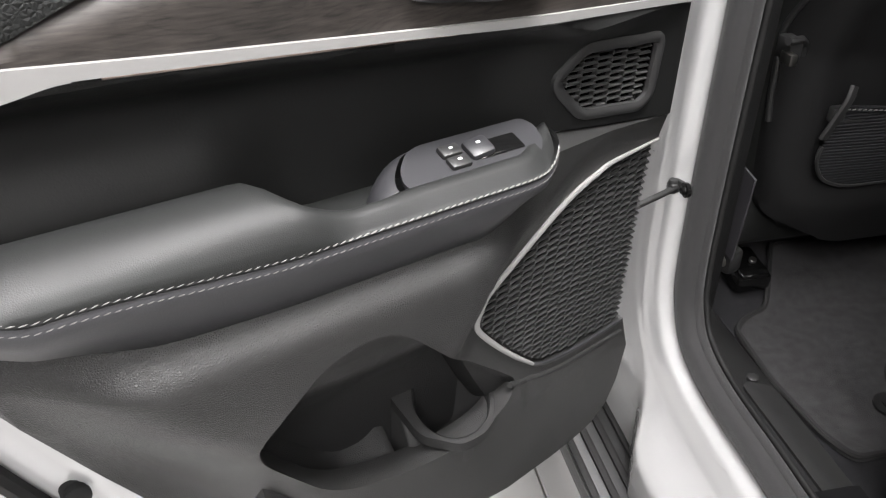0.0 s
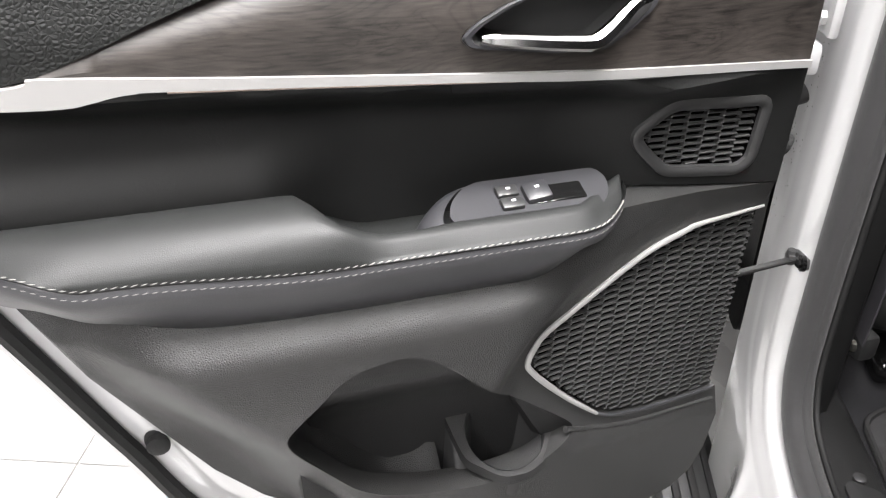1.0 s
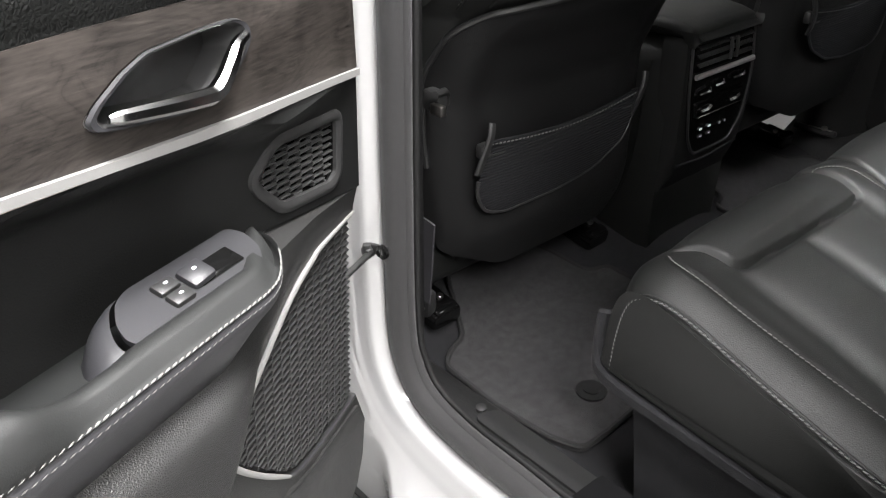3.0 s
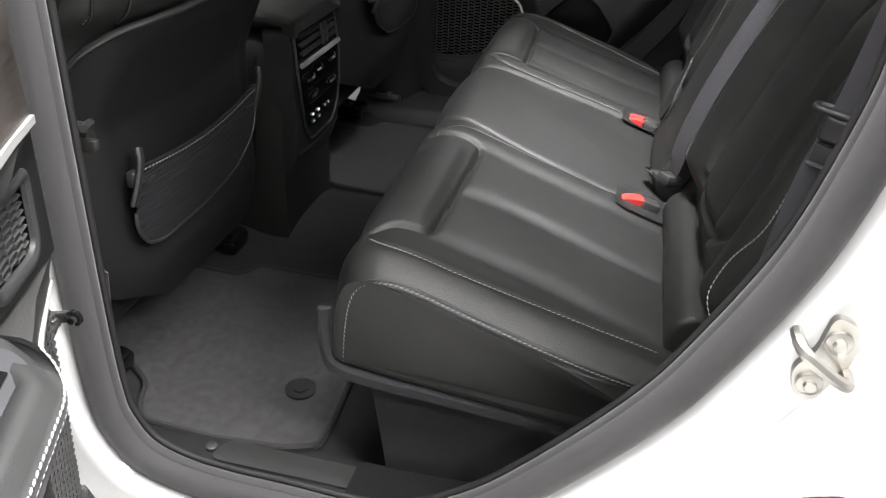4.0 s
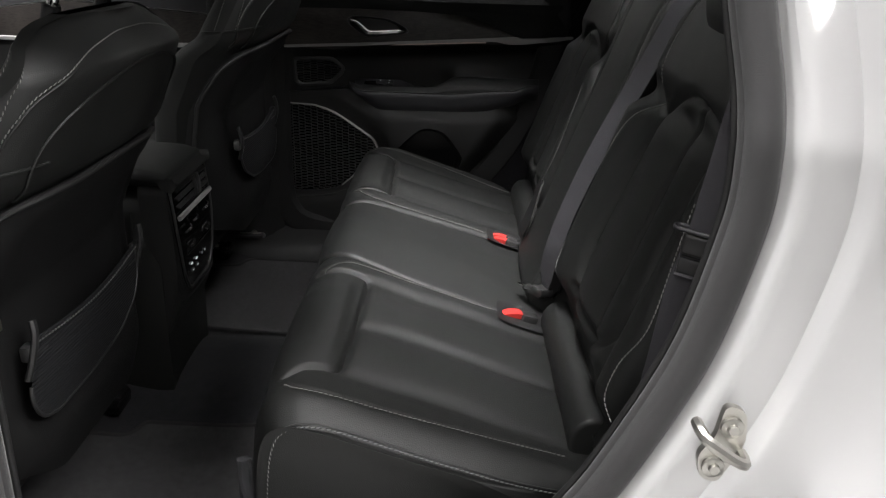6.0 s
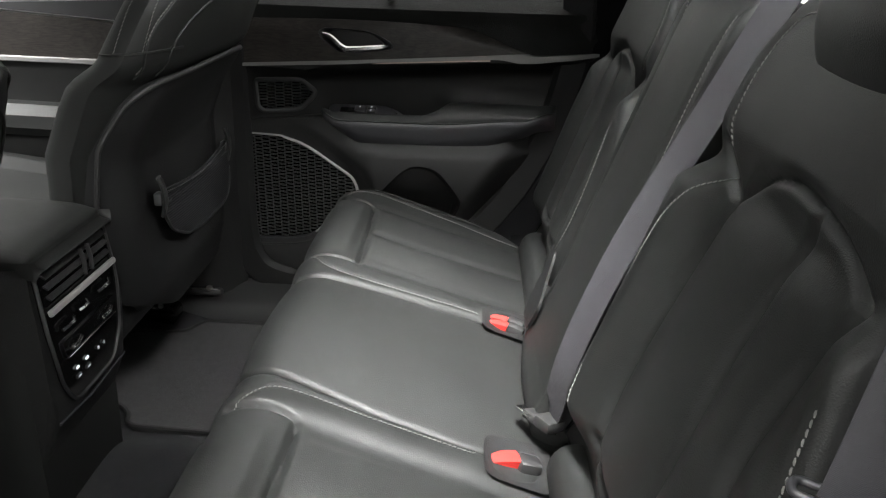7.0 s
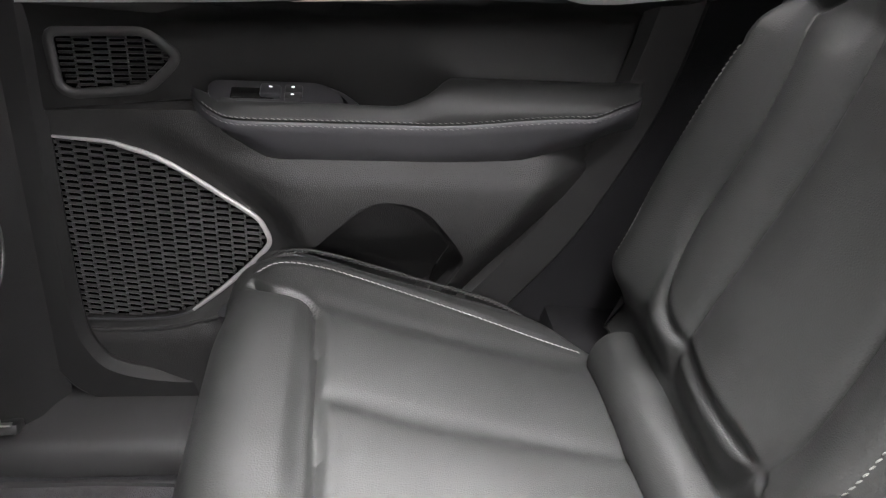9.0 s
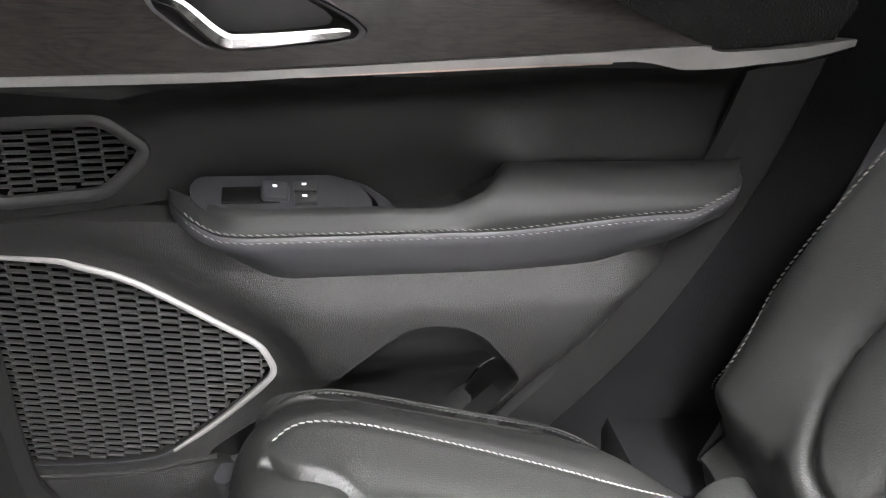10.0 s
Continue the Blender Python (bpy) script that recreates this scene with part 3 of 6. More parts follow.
    # soft middle panel
    m_out = [(0.020, 0.966)] + [(0.118, 0.976), (0.205, 0.984), (0.34, 0.945), (0.68, 0.965), (0.745, 1.01), (0.785, 1.07), (0.805, 1.128), (0.757, 1.128), (0.669, 1.117), (0.634, 1.115), (0.602, 1.119), (0.567, 1.119),
                               (0.369, 1.1065), (0.225, 1.097), (0.022, 1.084)]
    small = shrink(rounded(SMALL_SPEAKER, 0.010), -0.005)
    part("middle_panel", sheet(np.array(m_out), mid, [shrink(small, 0.002)], 0.009, rim=(-0.02, 0, 0)), SOFT, root, "soft black vinyl panel")
    part("small_speaker_frame", sweep([Vector(mid(*q)) + Vector((0.001, 0, 0)) for q in shrink(small, 0.003)], [(-0.0058, -0.003), (0.0058, -0.003), (0.0050, 0.0016), (0.002, 0.0030), (-0.002, 0.0030), (-0.0054, 0.0010)], up=(1, 0, 0), closed=True), PLASTIC_FINE, root, "black speaker bezel")
    part("small_speaker_backing", sheet(small, lambda d, h: (door_e_mid(d, h) - 0.009, -d, h), step=0.02), GLOSS, root)
    part("small_speaker_grille", grille(shrink(small, 0.008), lambda d, h: (door_e_mid(d, h) - 0.002, -d, h), 0.0186, 0.0066, 0.0018, 0.0, 0.03), GRILLE, root, "black honeycomb tweeter grille", 0)
    # silver strip
    s_up = [(0.026, 1.091), (0.226, 1.1045), (0.369, 1.114), (0.530, 1.125), (0.641, 1.1335), (0.652, 1.131), (0.666, 1.129), (0.705, 1.1315), (0.765, 1.1355), (0.800, 1.137)]
    s_lo = [(0.800, 1.131), (0.765, 1.126), (0.70, 1.119), (0.669, 1.115), (0.634, 1.1135), (0.620, 1.1150), (0.602, 1.1185), (0.588, 1.1195), (0.567, 1.1190), (0.369, 1.1075), (0.225, 1.0968), (0.026, 1.0845)]
    part("silver_strip", sheet(np.vstack([curve_through(s_up, 3), curve_through(s_lo, 3)]), lambda d, h: (door_e_up(d, h) + 0.0055, -d, h), step=0.008, rim=(-0.012, 0, 0)), SILVER, root, "satin silver trim strip")
    # Bronze line stands in for the pinkish glow under the silver strip.
    b_path = [(door_e_mid(a, b) - 0.001, -a, b) for a, b in [(0.26 + 0.31 * t, 1.0840 + 0.0565 * (0.26 + 0.31 * t)) for t in np.linspace(0, 1, 24)]]
    part("glow_strip", sweep(b_path, circle(0.0017, 6), up=(1, 0, 0)), BRONZE, root, "narrow bronze line in place of a pinkish glow")
    # wood veneer with a folded upper edge, cut out for the handle
    bezel = rounded([(0.366, 1.140), (0.357, 1.149), (0.334, 1.161), (0.309, 1.169), (0.251, 1.173), (0.216, 1.173), (0.203, 1.167), (0.206, 1.153), (0.226, 1.137), (0.246, 1.1235), (0.286, 1.1235), (0.349, 1.131), (0.362, 1.134)], 0.006)
    w_up = [(0.648, 1.133), (0.611, 1.147), (0.575, 1.162), (0.551, 1.171), (0.527, 1.179), (0.505, 1.182), (0.479, 1.184), (0.356, 1.189), (0.200, 1.190), (0.028, 1.186)]
    w_lo = [(0.026, 1.091), (0.226, 1.1045), (0.369, 1.114), (0.530, 1.125)]
    part("wood_trim", sheet(np.vstack([curve_through(w_up, 3), w_lo]), lambda d, h: (door_e_up(d, h) + 0.002 - 0.55 * max(0.0, h - float(np.interp(d, [0.40, 0.47, 0.53, 0.58, 0.65], [1.192, 1.176, 1.158, 1.144, 1.131]))), -d, h), [bezel], 0.008, rim=(-0.012, 0, 0)), WOOD, root, "grey open-pore wood veneer")
    t_out = w_up + [(0.028, 1.236), (0.40, 1.242), (0.80, 1.250), (0.80, 1.17), (0.775, 1.138), (0.705, 1.1325), (0.666, 1.130), (0.652, 1.132)]
    part("upper_panel", sheet(np.array(t_out), lambda d, h: (door_e_up(d, h) + 0.001 + 0.010 * step01(h, 1.19, 1.21) - 0.05 * step01(h, 1.215, 1.245), -d, h), step=0.010, rim=(-0.03, 0, 0)), PEBBLE, root, "grained black upper door panel")
    # handle
    cup = [[(door_e_up(a, b) + de, -(0.275 + (a - 0.275) * k), 1.148 + (b - 1.148) * k) for a, b in bezel] for k, de in ((1.0, 0.0035), (0.985, 0.0065), (0.93, 0.0060), (0.88, 0.001), (0.84, -0.012), (0.72, -0.022))]
    bowl_v, bowl_f = loft(cup[2:], True, False)
    bowl_f = bowl_f + [tuple(range(len(bowl_v) - len(bezel), len(bowl_v)))]
    pull = part("handle_cup", (bowl_v, bowl_f), PLASTIC_FINE, root, "black recessed handle cup")
    part("bezel", loft(cup[:3], True, False), POD, pull, "charcoal handle bezel")
    lever = curve_through([(0.3515, 1.1395), (0.335, 1.1380), (0.305, 1.1350), (0.275, 1.1325), (0.262, 1.1325), (0.251, 1.1385), (0.238, 1.1500), (0.228, 1.1575), (0.213, 1.1610)], 5)
    n = len(lever)
    shape = [float(np.interp(i / (n - 1), [0, 0.06, 0.3, 0.55, 0.72, 0.9, 1.0], [0.0022, 0.0040, 0.0052, 0.0062, 0.0056, 0.0042, 0.0034])) for i in range(n)]
    path = [(door_e_up(a, b) + 0.008 + 0.006 * math.sin(math.pi * i / (n - 1)), -a, b) for i, (a, b) in enumerate(lever)]
    part("lever", sweep(path, [(-1, -0.7), (1, -0.7), (1.1, 0.0), (0.5, 0.75), (-0.6, 0.75), (-1.1, 0.1)], up=(1, 0, 0), scale=shape), CHROME, pull, "polished chrome release lever")
    # armrest
    rings, seam_hi, seam_lo = [], [], []
    ds = np.concatenate([np.linspace(0.2045, 0.25, 10), np.linspace(0.26, 0.62, 40), np.linspace(0.63, 0.7185, 16)])
    for d in ds:
        es, hs = arm_stitch(d)
        ei = min(arm_inner(d), es * (0.70 - 0.50 * step01(d, 0.268, 0.225)))
        ht = 1.0235 - 0.0240 * step01(d, 0.495, 0.425) - 0.0025 * step01(d, 0.268, 0.225)
        ht = max(ht, hs + 0.012 - 0.008 * step01(d, 0.27, 0.22))
        hb = hs - 0.061 + 0.036 * step01(d, 0.315, 0.225) + 0.022 * step01(d, 0.55, 0.68)
        w = es - ei
        rings.append([(ei - 0.004, -d, ht - 0.016), (ei - 0.003, -d, ht - 0.004), (ei + 0.12 * w, -d, ht), (ei + 0.35 * w, -d, ht + 0.001), (ei + 0.60 * w, -d, ht - 0.002),
                      (ei + 0.82 * w, -d, ht - 0.010), (es - 0.002, -d, (ht + hs) / 2 - 0.004), (es, -d, hs + 0.0030), (es - 0.0022, -d, hs), (es, -d, hs - 0.0030),
                      (es - 0.003, -d, hs - 0.014), (es * 0.88, -d, (hs + hb) / 2), (es * 0.70 - 0.002, -d, hb + 0.004), (es * 0.62 - 0.006, -d, hb), (-0.03, -d, hb + 0.004), (-0.03, -d, ht - 0.03)])
        seam_hi.append((es - 0.0002, -d, hs + 0.0036))
        seam_lo.append((es - 0.0002, -d, hs - 0.0036))
    verts, faces = loft(rings)
    n = len(rings[0])
    body_f, under_f = [], []
    for f in faces:
        js = {i % n for i in f}
        (under_f if len(f) == 4 and min(js) >= 8 and max(js) <= 13 else body_f).append(f)
    arm = part("armrest", (verts, body_f), LEATHER, root, "padded black leather armrest with contrast stitching", 60)
    part("armrest_skirt", (verts, under_f), ARM_LOWER, arm, "charcoal vinyl armrest skirt", 60)
    part("stitching", join(stitches(seam_hi[3:-3], (1, 0, 0.25)), stitches(seam_lo[3:-3], (1, 0, 0.1))), THREAD, arm, "double row of pale stitching", 0, False)
    # switch pod: a deck that rolls down into the bin behind it
    deck = lambda d, e: 1.0080 - 0.30 * e
    rim_out = rounded([(0.338, 0.000), (0.228, 0.000), (0.2215, 0.012), (0.226, 0.029), (0.240, 0.044), (0.262, 0.0475), (0.366, 0.0475), (0.3725, 0.034), (0.366, 0.019), (0.352, 0.005)], 0.006)
    plate = part("switch_plate", sheet(rim_out, lambda d, e: (e, -d, deck(d, e)), step=0.010, rim=(0, 0, -0.004)), POD, root, "charcoal window switch plate")
    lean = [(0.3405, -0.001), (0.352, 0.004), (0.3665, 0.019), (0.3730, 0.034), (0.3670, 0.0475)]
    rolls = []
    for k in range(9):
        a = k / 8 * math.pi * 0.5
        rolls.append([(e - 0.002 * k / 8, -(d + 0.004 + 0.030 * math.sin(a) + 0.030 * max(0, k - 6) / 2), deck(d, e) - 0.004 - 0.040 * (1 - math.cos(a)) - 0.018 * max(0, k - 6) / 2) for d, e in curve_through(lean, 4)])
    part("pod_cheek", loft(rolls, False, False), POD, plate, "charcoal rolled pod end", 60)
    part("bin_floor", block((0.014, -0.425, 0.944), (0.066, 0.13, 0.006), 0.003), PLASTIC, root)
    hp = lambda e: 1.0080 - 0.30 * e
    for e0 in (0.0165, 0.0300):
        b = part("lock_button", block((e0, -0.3165, hp(e0) + 0.0012), (0.0125, 0.0195, 0.0060), 0.0018, (0, 16.7, 0)), PLASTIC_FINE, plate, "black lock button")
        part("symbol", block((e0, -0.3155, hp(e0) + 0.0046), (0.0021, 0.0037, 0.0008), 0.0006, (0, 16.7, 0), 1), BACKLIT, b)
    part("switch_well", block((0.023, -0.272, hp(0.023) - 0.0005), (0.020, 0.048, 0.004), 0.002, (0, 16.7, 0)), GLOSS, plate, "dark switch recess")
    b = part("window_switch", block((0.0225, -0.2915, hp(0.0225) + 0.0025), (0.0215, 0.0235, 0.0085), 0.004, (8, 16.7, 0)), POD, plate, "charcoal window switch")
    part("symbol", block((0.0215, -0.2915, hp(0.0215) + 0.0073), (0.0025, 0.0037, 0.0008), 0.0006, (8, 16.7, 0), 1), BACKLIT, b)
    # edge hardware
    part("stop_buffer", join(disc((-0.139, -0.639, 0.669), 0.0145, 0.010, (1, 0, 0)), disc((-0.130, -0.639, 0.669), 0.0105, 0.008, (1, 0, 0)), disc((-0.123, -0.639, 0.669), 0.0125, 0.007, (1, 0, 0), bevel=0.3)), RUBBER, root, "black rubber stop buffer")
    part("latch", block((-0.100, -0.792, 0.955), (0.05, 0.02, 0.07), 0.004), PLASTIC_FINE, root, "black door latch")
    if not outside_shown:
        frame_path = [(-0.040, 0.01, 1.23), (-0.055, -0.005, 1.38), (-0.105, -0.02, 1.56), (-0.135, -0.30, 1.60), (-0.135, -0.62, 1.595), (-0.095, -0.82, 1.45), (-0.055, -0.885, 1.24)]
        part("window_frame", sweep(curve_through(frame_path, 6), bar(0.045, 0.040), up=(1, 0, 0.1)), PLASTIC, root, "black window frame")
        pane = part("window_glass", sheet(np.array([(0.0, 1.225), (0.86, 1.24), (0.80, 1.42), (0.62, 1.585), (0.30, 1.59), (0.02, 1.55)]), lambda d, h: (-0.055 - 0.24 * (h - 1.23), -d, h), step=0.1), GLASS, root, "clear side window")
        pane.visible_shadow = False
        part("clip", block((0.0, -0.355, 1.245), (0.02, 0.016, 0.03), 0.003), POD, root, "grey sill clip")


L_POSE = Matrix.Translation((-0.856, -0.079, -0.006)) @ pose(0, 0, 0, 0, 0, -66.82) @ pose(0, 0, 1, -2.58, 0, 0) @ Matrix.Translation((0, 0, -1))
left_door = thing("door_1", (0, 0, 0), "open rear car door with black trim and grey wood", "car door", "rear doors of the car", L_POSE, "structure")
build_door(left_door, True)
FLIP[0] = True
right_door = thing("door_2", (0, 0, 0), "closed rear car door with black trim and silver-framed speaker", "car door", "rear doors of the car", Matrix.Translation((0.735, 0, 0)), "structure")
build_door(right_door, False)
FLIP[0] = False

# ---- garage ----
alone("ground", block((0, 0, -0.06), (60, 60, 0.10), 0), GROUT, "grey floor bed under the garage tiles", kind="structure")
garage_floor = alone("floor", block((0, 0, -0.008), (12.0, 12.0, 0.008), 0), GROUT, "garage floor of pale polished tiles", kind="structure")
# Unseen walls: three kept dark to cut fill light, the east one bright.
alone("wall_north", block((0, 6.1, 1.9), (12.4, 0.2, 3.8), 0), WALL, "plain grey garage wall", kind="structure")
alone("wall_south", block((0, -6.1, 1.9), (12.4, 0.2, 3.8), 0), WALL, "plain grey garage wall", kind="structure")
alone("wall_west", block((-6.1, 0, 1.9), (0.2, 12.0, 3.8), 0), WALL, "plain grey garage wall", kind="structure")
alone("wall_east", block((6.1, 0, 1.9), (0.2, 12.0, 3.8), 0), CEIL, "plain white garage wall", kind="structure")
alone("ceiling", block((0, 0, 3.85), (12.4, 12.4, 0.1), 0), CEIL, "white garage ceiling", kind="structure")
# Fixtures that go with the added lamps, none of them in view.
for lx, ly, _ in LAMPS:
    fixture = thing("ceiling_light", (lx, ly, 3.60), "unseen long white strip light added under the ceiling", "ceiling light", "garage strip lights")
    part("housing", block((lx, ly, 3.66), (0.40, 2.3, 0.10), 0.01), WALL, fixture)
    part("hanger", block((lx, ly - 0.8, 3.755), (0.02, 0.02, 0.10), 0.002), STEEL, fixture)
    part("hanger", block((lx, ly + 0.8, 3.755), (0.02, 0.02, 0.10), 0.002), STEEL, fixture)
    part("diffuser", block((lx, ly, 3.61), (0.34, 2.2, 0.012), 0.004), LAMP_FACE, fixture, "glowing diffuser")

# ---- car body ----
car = thing("car", (0, 0, 0.2), "white car seen through its open rear door", "car")
OPENING = [(0.002, 1.240), (0.004, 1.120), (0.006, 0.980), (0.007, 0.800), (0.004, 0.690), (-0.008, 0.635), (-0.045, 0.585), (-0.120, 0.560), (-0.24, 0.556), (-0.36, 0.566), (-0.46, 0.622),
           (-0.540, 0.702), (-0.630, 0.816), (-0.680, 0.908), (-0.720, 1.000), (-0.748, 1.084), (-0.762, 1.150), (-0.762, 1.210), (-0.753, 1.290), (-0.715, 1.430), (-0.61, 1.555), (-0.36, 1.60), (-0.12, 1.585), (-0.018, 1.45)]
OPENING = curve_through(OPENING, 6, True)
reach = shrink(OPENING, -0.013)
OPENING = np.array([q + (r - q) * step01(-q[0], 0.20, 0.42) * (1 - 0.7 * step01(q[1], 0.98, 1.14)) for q, r in zip(OPENING, reach)])


def body_x(y, z, s):
    """How far the painted side stands out at a distance s from the opening."""
    rear = float(step01(-y, 0.30, 0.62))
    front = float(step01(-y, 0.10, 0.0))
    x = -0.772 - 0.024 * float(step01(s, 0.0, 0.012)) - 0.006 * float(step01(s, 0.012, 0.05))
    x -= (0.1 + 0.9 * rear) * (0.018 * float(step01(s, 0.052, 0.068)) + 0.012 * float(step01(s, 0.068, 0.11)))
    x -= rear * (0.070 * float(step01(s, 0.10, 0.17)) + 0.03 * float(step01(s, 0.17, 0.45)))
    x -= (1 - rear) * (1 - front) * 0.040 * float(step01(s, 0.05, 0.13))
    lean = max(0.0, z - 1.22)
    return x + 0.30 * lean


offs = [0.0, 0.004, 0.009, 0.014, 0.022, 0.034, 0.046, 0.053, 0.058, 0.063, 0.068, 0.076, 0.088, 0.102, 0.115, 0.13, 0.145, 0.16, 0.175, 0.19, 0.205, 0.22, 0.24, 0.26, 0.28, 0.30, 0.32, 0.34, 0.37, 0.40, 0.44, 0.48]
rings = []
for s in offs:
    lp = shrink(OPENING, -s)
    rings.append([(body_x(y, z, s), y, z) for y, z in lp])


ARCH = [(-0.757, 0.20), (-0.757, 0.765)] + [(-1.135 + 0.585 * math.cos(a), 0.345 + 0.585 * math.sin(a)) for a in np.linspace(0.868, 2.3, 16)] + [(-1.52, 0.20)]


def body_at(y, z):
    s = float(line_distance(np.array([y]), np.array([z]), np.vstack([OPENING, OPENING[:1]]))[0])
    return body_x(y, z, s)


def keep_side(geo):
    """The painted side without what lies ahead of the pillar, below the sill or in the wheel arch."""
    bm = bmesh.new()
    vs = [bm.verts.new(v) for v in geo[0]]
    for f in geo[1]:
        bm.faces.new([vs[i] for i in f])
    for (y1, z1), (y2, z2) in zip(ARCH, ARCH[1:] + ARCH[:1]):
        bmesh.ops.bisect_plane(bm, geom=bm.verts[:] + bm.edges[:] + bm.faces[:], plane_co=(0, y1, z1), plane_no=(0, z2 - z1, y1 - y2), dist=1e-5)
    for co, no in (((0, 0.105, 0), (0, 1, 0)), ((0, 0, 0.30), (0, 0, 1))):
        bmesh.ops.bisect_plane(bm, geom=bm.verts[:] + bm.edges[:] + bm.faces[:], plane_co=co, plane_no=no, dist=1e-5)
    loop = np.array(ARCH)
    dead = []
    for f in bm.faces:
        c = f.calc_center_median()
        if c.z < 0.30 or c.y > 0.105 or bool(inside(np.array([c.y]), np.array([c.z]), loop)[0]):
            dead.append(f)
    bmesh.ops.delete(bm, geom=dead, context="FACES")
    bm.verts.index_update()
    out = [tuple(v.co) for v in bm.verts], [tuple(v.index for v in f.verts) for f in bm.faces]
    bm.free()
    return out


part("side_panel", keep_side(loft(rings, True, False)), PAINT, car, "glossy white painted door aperture", 35)
seal_path = [(-0.773 + 0.27 * max(0.0, z - 1.22), y, z) for y, z in shrink(OPENING, 0.016)]
part("weatherstrip", sweep(seal_path, [(-0.016, -0.016), (0.012, -0.018), (0.017, -0.010), (0.016, 0.002), (0.010, 0.008), (0.000, 0.010), (-0.010, 0.007), (-0.016, 0.0)], up=(-1, 0, 0), closed=True), FABRIC_TRIM, car, "charcoal rubber weatherstrip", 50)
roll_path = [(-0.758 + 0.27 * max(0.0, z - 1.22), y, z) for y, z in shrink(OPENING, 0.0290)]
part("seal_roll", sweep(roll_path, circle(0.0068, 10, 1.1), up=(-1, 0, 0), closed=True), FABRIC_TRIM, car, "charcoal cloth-covered seal roll", 60)
inner_path = [(-0.748 + 0.27 * max(0.0, z - 1.22), y, z) for y, z in shrink(OPENING, 0.0345)]
part("inner_seal", sweep(inner_path, circle(0.0042, 8), up=(-1, 0, 0), closed=True), RUBBER, car, "black inner seal lip", 50)

# arch: black liner and its lip
lip = shrink(np.array(ARCH), 0.020)[1:-1]
part("arch_moulding", sweep([(body_at(y, z) + 0.016, y, z) for y, z in lip], bar(0.048, 0.030), up=(-1, 0, 0)), PLASTIC, car, "black wheel arch moulding")
part("arch_liner", loft([[(x, -1.12 + 0.575 * math.cos(a), 0.36 + 0.575 * math.sin(a)) for a in np.linspace(0.86, 2.3, 30)] for x in (-0.91, -0.74)], False, False), CARPET, car, "black felt wheel arch liner")
wheel = thing("wheel", (-0.80, -1.13, 0.0), "black tyre on the rear axle beside the arch", "wheel")
ring_t = []
for k, (r, x) in enumerate([(0.22, -0.73), (0.33, -0.71), (0.375, -0.73), (0.385, -0.80), (0.375, -0.875), (0.33, -0.895), (0.22, -0.88)]):
    ring_t.append([(x, -1.13 + r * math.cos(a), 0.39 + r * math.sin(a)) for a in np.linspace(0, 2 * math.pi, 40, endpoint=False)])
part("tyre", loft(ring_t, True, False), TYRE, wheel)
part("rim", disc((-0.87, -1.13, 0.39), 0.225, -0.06, (1, 0, 0), 32), STEEL, wheel, "alloy rim")

# quarter window in the rear side
quarter = np.array([(-0.800, 1.285), (-0.835, 1.258), (-1.30, 1.275), (-1.30, 1.60), (-0.90, 1.60), (-0.785, 1.330)])
part("quarter_glass", sheet(quarter, lambda y, z: (-0.915 + 0.30 * (z - 1.22), y, z), step=0.1), DARK_GLASS, car, "dark privacy glass quarter window")
part("quarter_trim", sweep([(-0.920 + 0.30 * (z - 1.22), y, z) for y, z in rounded(quarter, 0.02)], bar(0.020, 0.022), up=(-1, 0, 0), closed=True), GLOSS, car, "black window surround")

# striker and check strap
striker = part("striker", sheet(rounded([(-0.736, 0.992), (-0.756, 0.985), (-0.760, 0.952), (-0.740, 0.907), (-0.723, 0.912), (-0.717, 0.938), (-0.731, 0.955)], 0.010), lambda y, z: (-0.826, y, z), step=0.02, rim=(0.008, 0, 0)), STEEL, car, "zinc plated door striker")
part("striker_loop", sweep(curve_through([(-0.824, -0.712, 0.972), (-0.838, -0.712, 0.972), (-0.847, -0.718, 0.966), (-0.847, -0.735, 0.953), (-0.846, -0.752, 0.943), (-0.836, -0.757, 0.940), (-0.824, -0.757, 0.940)], 4), circle(0.0055, 8), up=(0, 0, 1)), STEEL, striker)
for y, z in ((-0.744, 0.969), (-0.733, 0.926)):
    part("bolt", join(disc((-0.826, y, z), 0.0105, -0.004, (1, 0, 0)), disc((-0.830, y, z), 0.0055, -0.004, (1, 0, 0), 8)), STEEL, striker)
strap = part("check_strap", sweep([(-0.803, -0.006, 0.819), (-0.830, -0.016, 0.8165), (-0.860, -0.027, 0.814), (-0.905, -0.045, 0.812)], bar(0.009, 0.005), up=(0, 0, 1)), RUBBER, car, "black door check strap")
part("strap_bracket", join(block((-0.801, -0.016, 0.824), (0.007, 0.040, 0.014), 0.003, (-14, 0, 0)), block((-0.807, -0.003, 0.818), (0.014, 0.016, 0.013), 0.004), disc((-0.808, -0.002, 0.810), 0.006, 0.018, (0, 0, 1), 12)), PLASTIC_FINE, strap)
part("strap_bolt", join(disc((-0.803, -0.030, 0.828), 0.0095, -0.005, (1, 0, 0)), disc((-0.807, -0.030, 0.828), 0.0055, -0.005, (1, 0, 0), 6)), GLOSS, strap, "dark bolt head")
leaf = part("hinge", join(block((-0.822, 0.030, 1.107), (0.012, 0.055, 0.070), 0.005), block((-0.838, 0.048, 1.107), (0.034, 0.014, 0.066), 0.005)), PAINT, car, "white painted hinge leaf")
part("hinge_pin", join(disc((-0.846, 0.034, 1.033), 0.008, 0.13, (0, 0, 1)), block((-0.836, 0.028, 1.049), (0.022, 0.040, 0.034), 0.006)), PAINT, leaf)
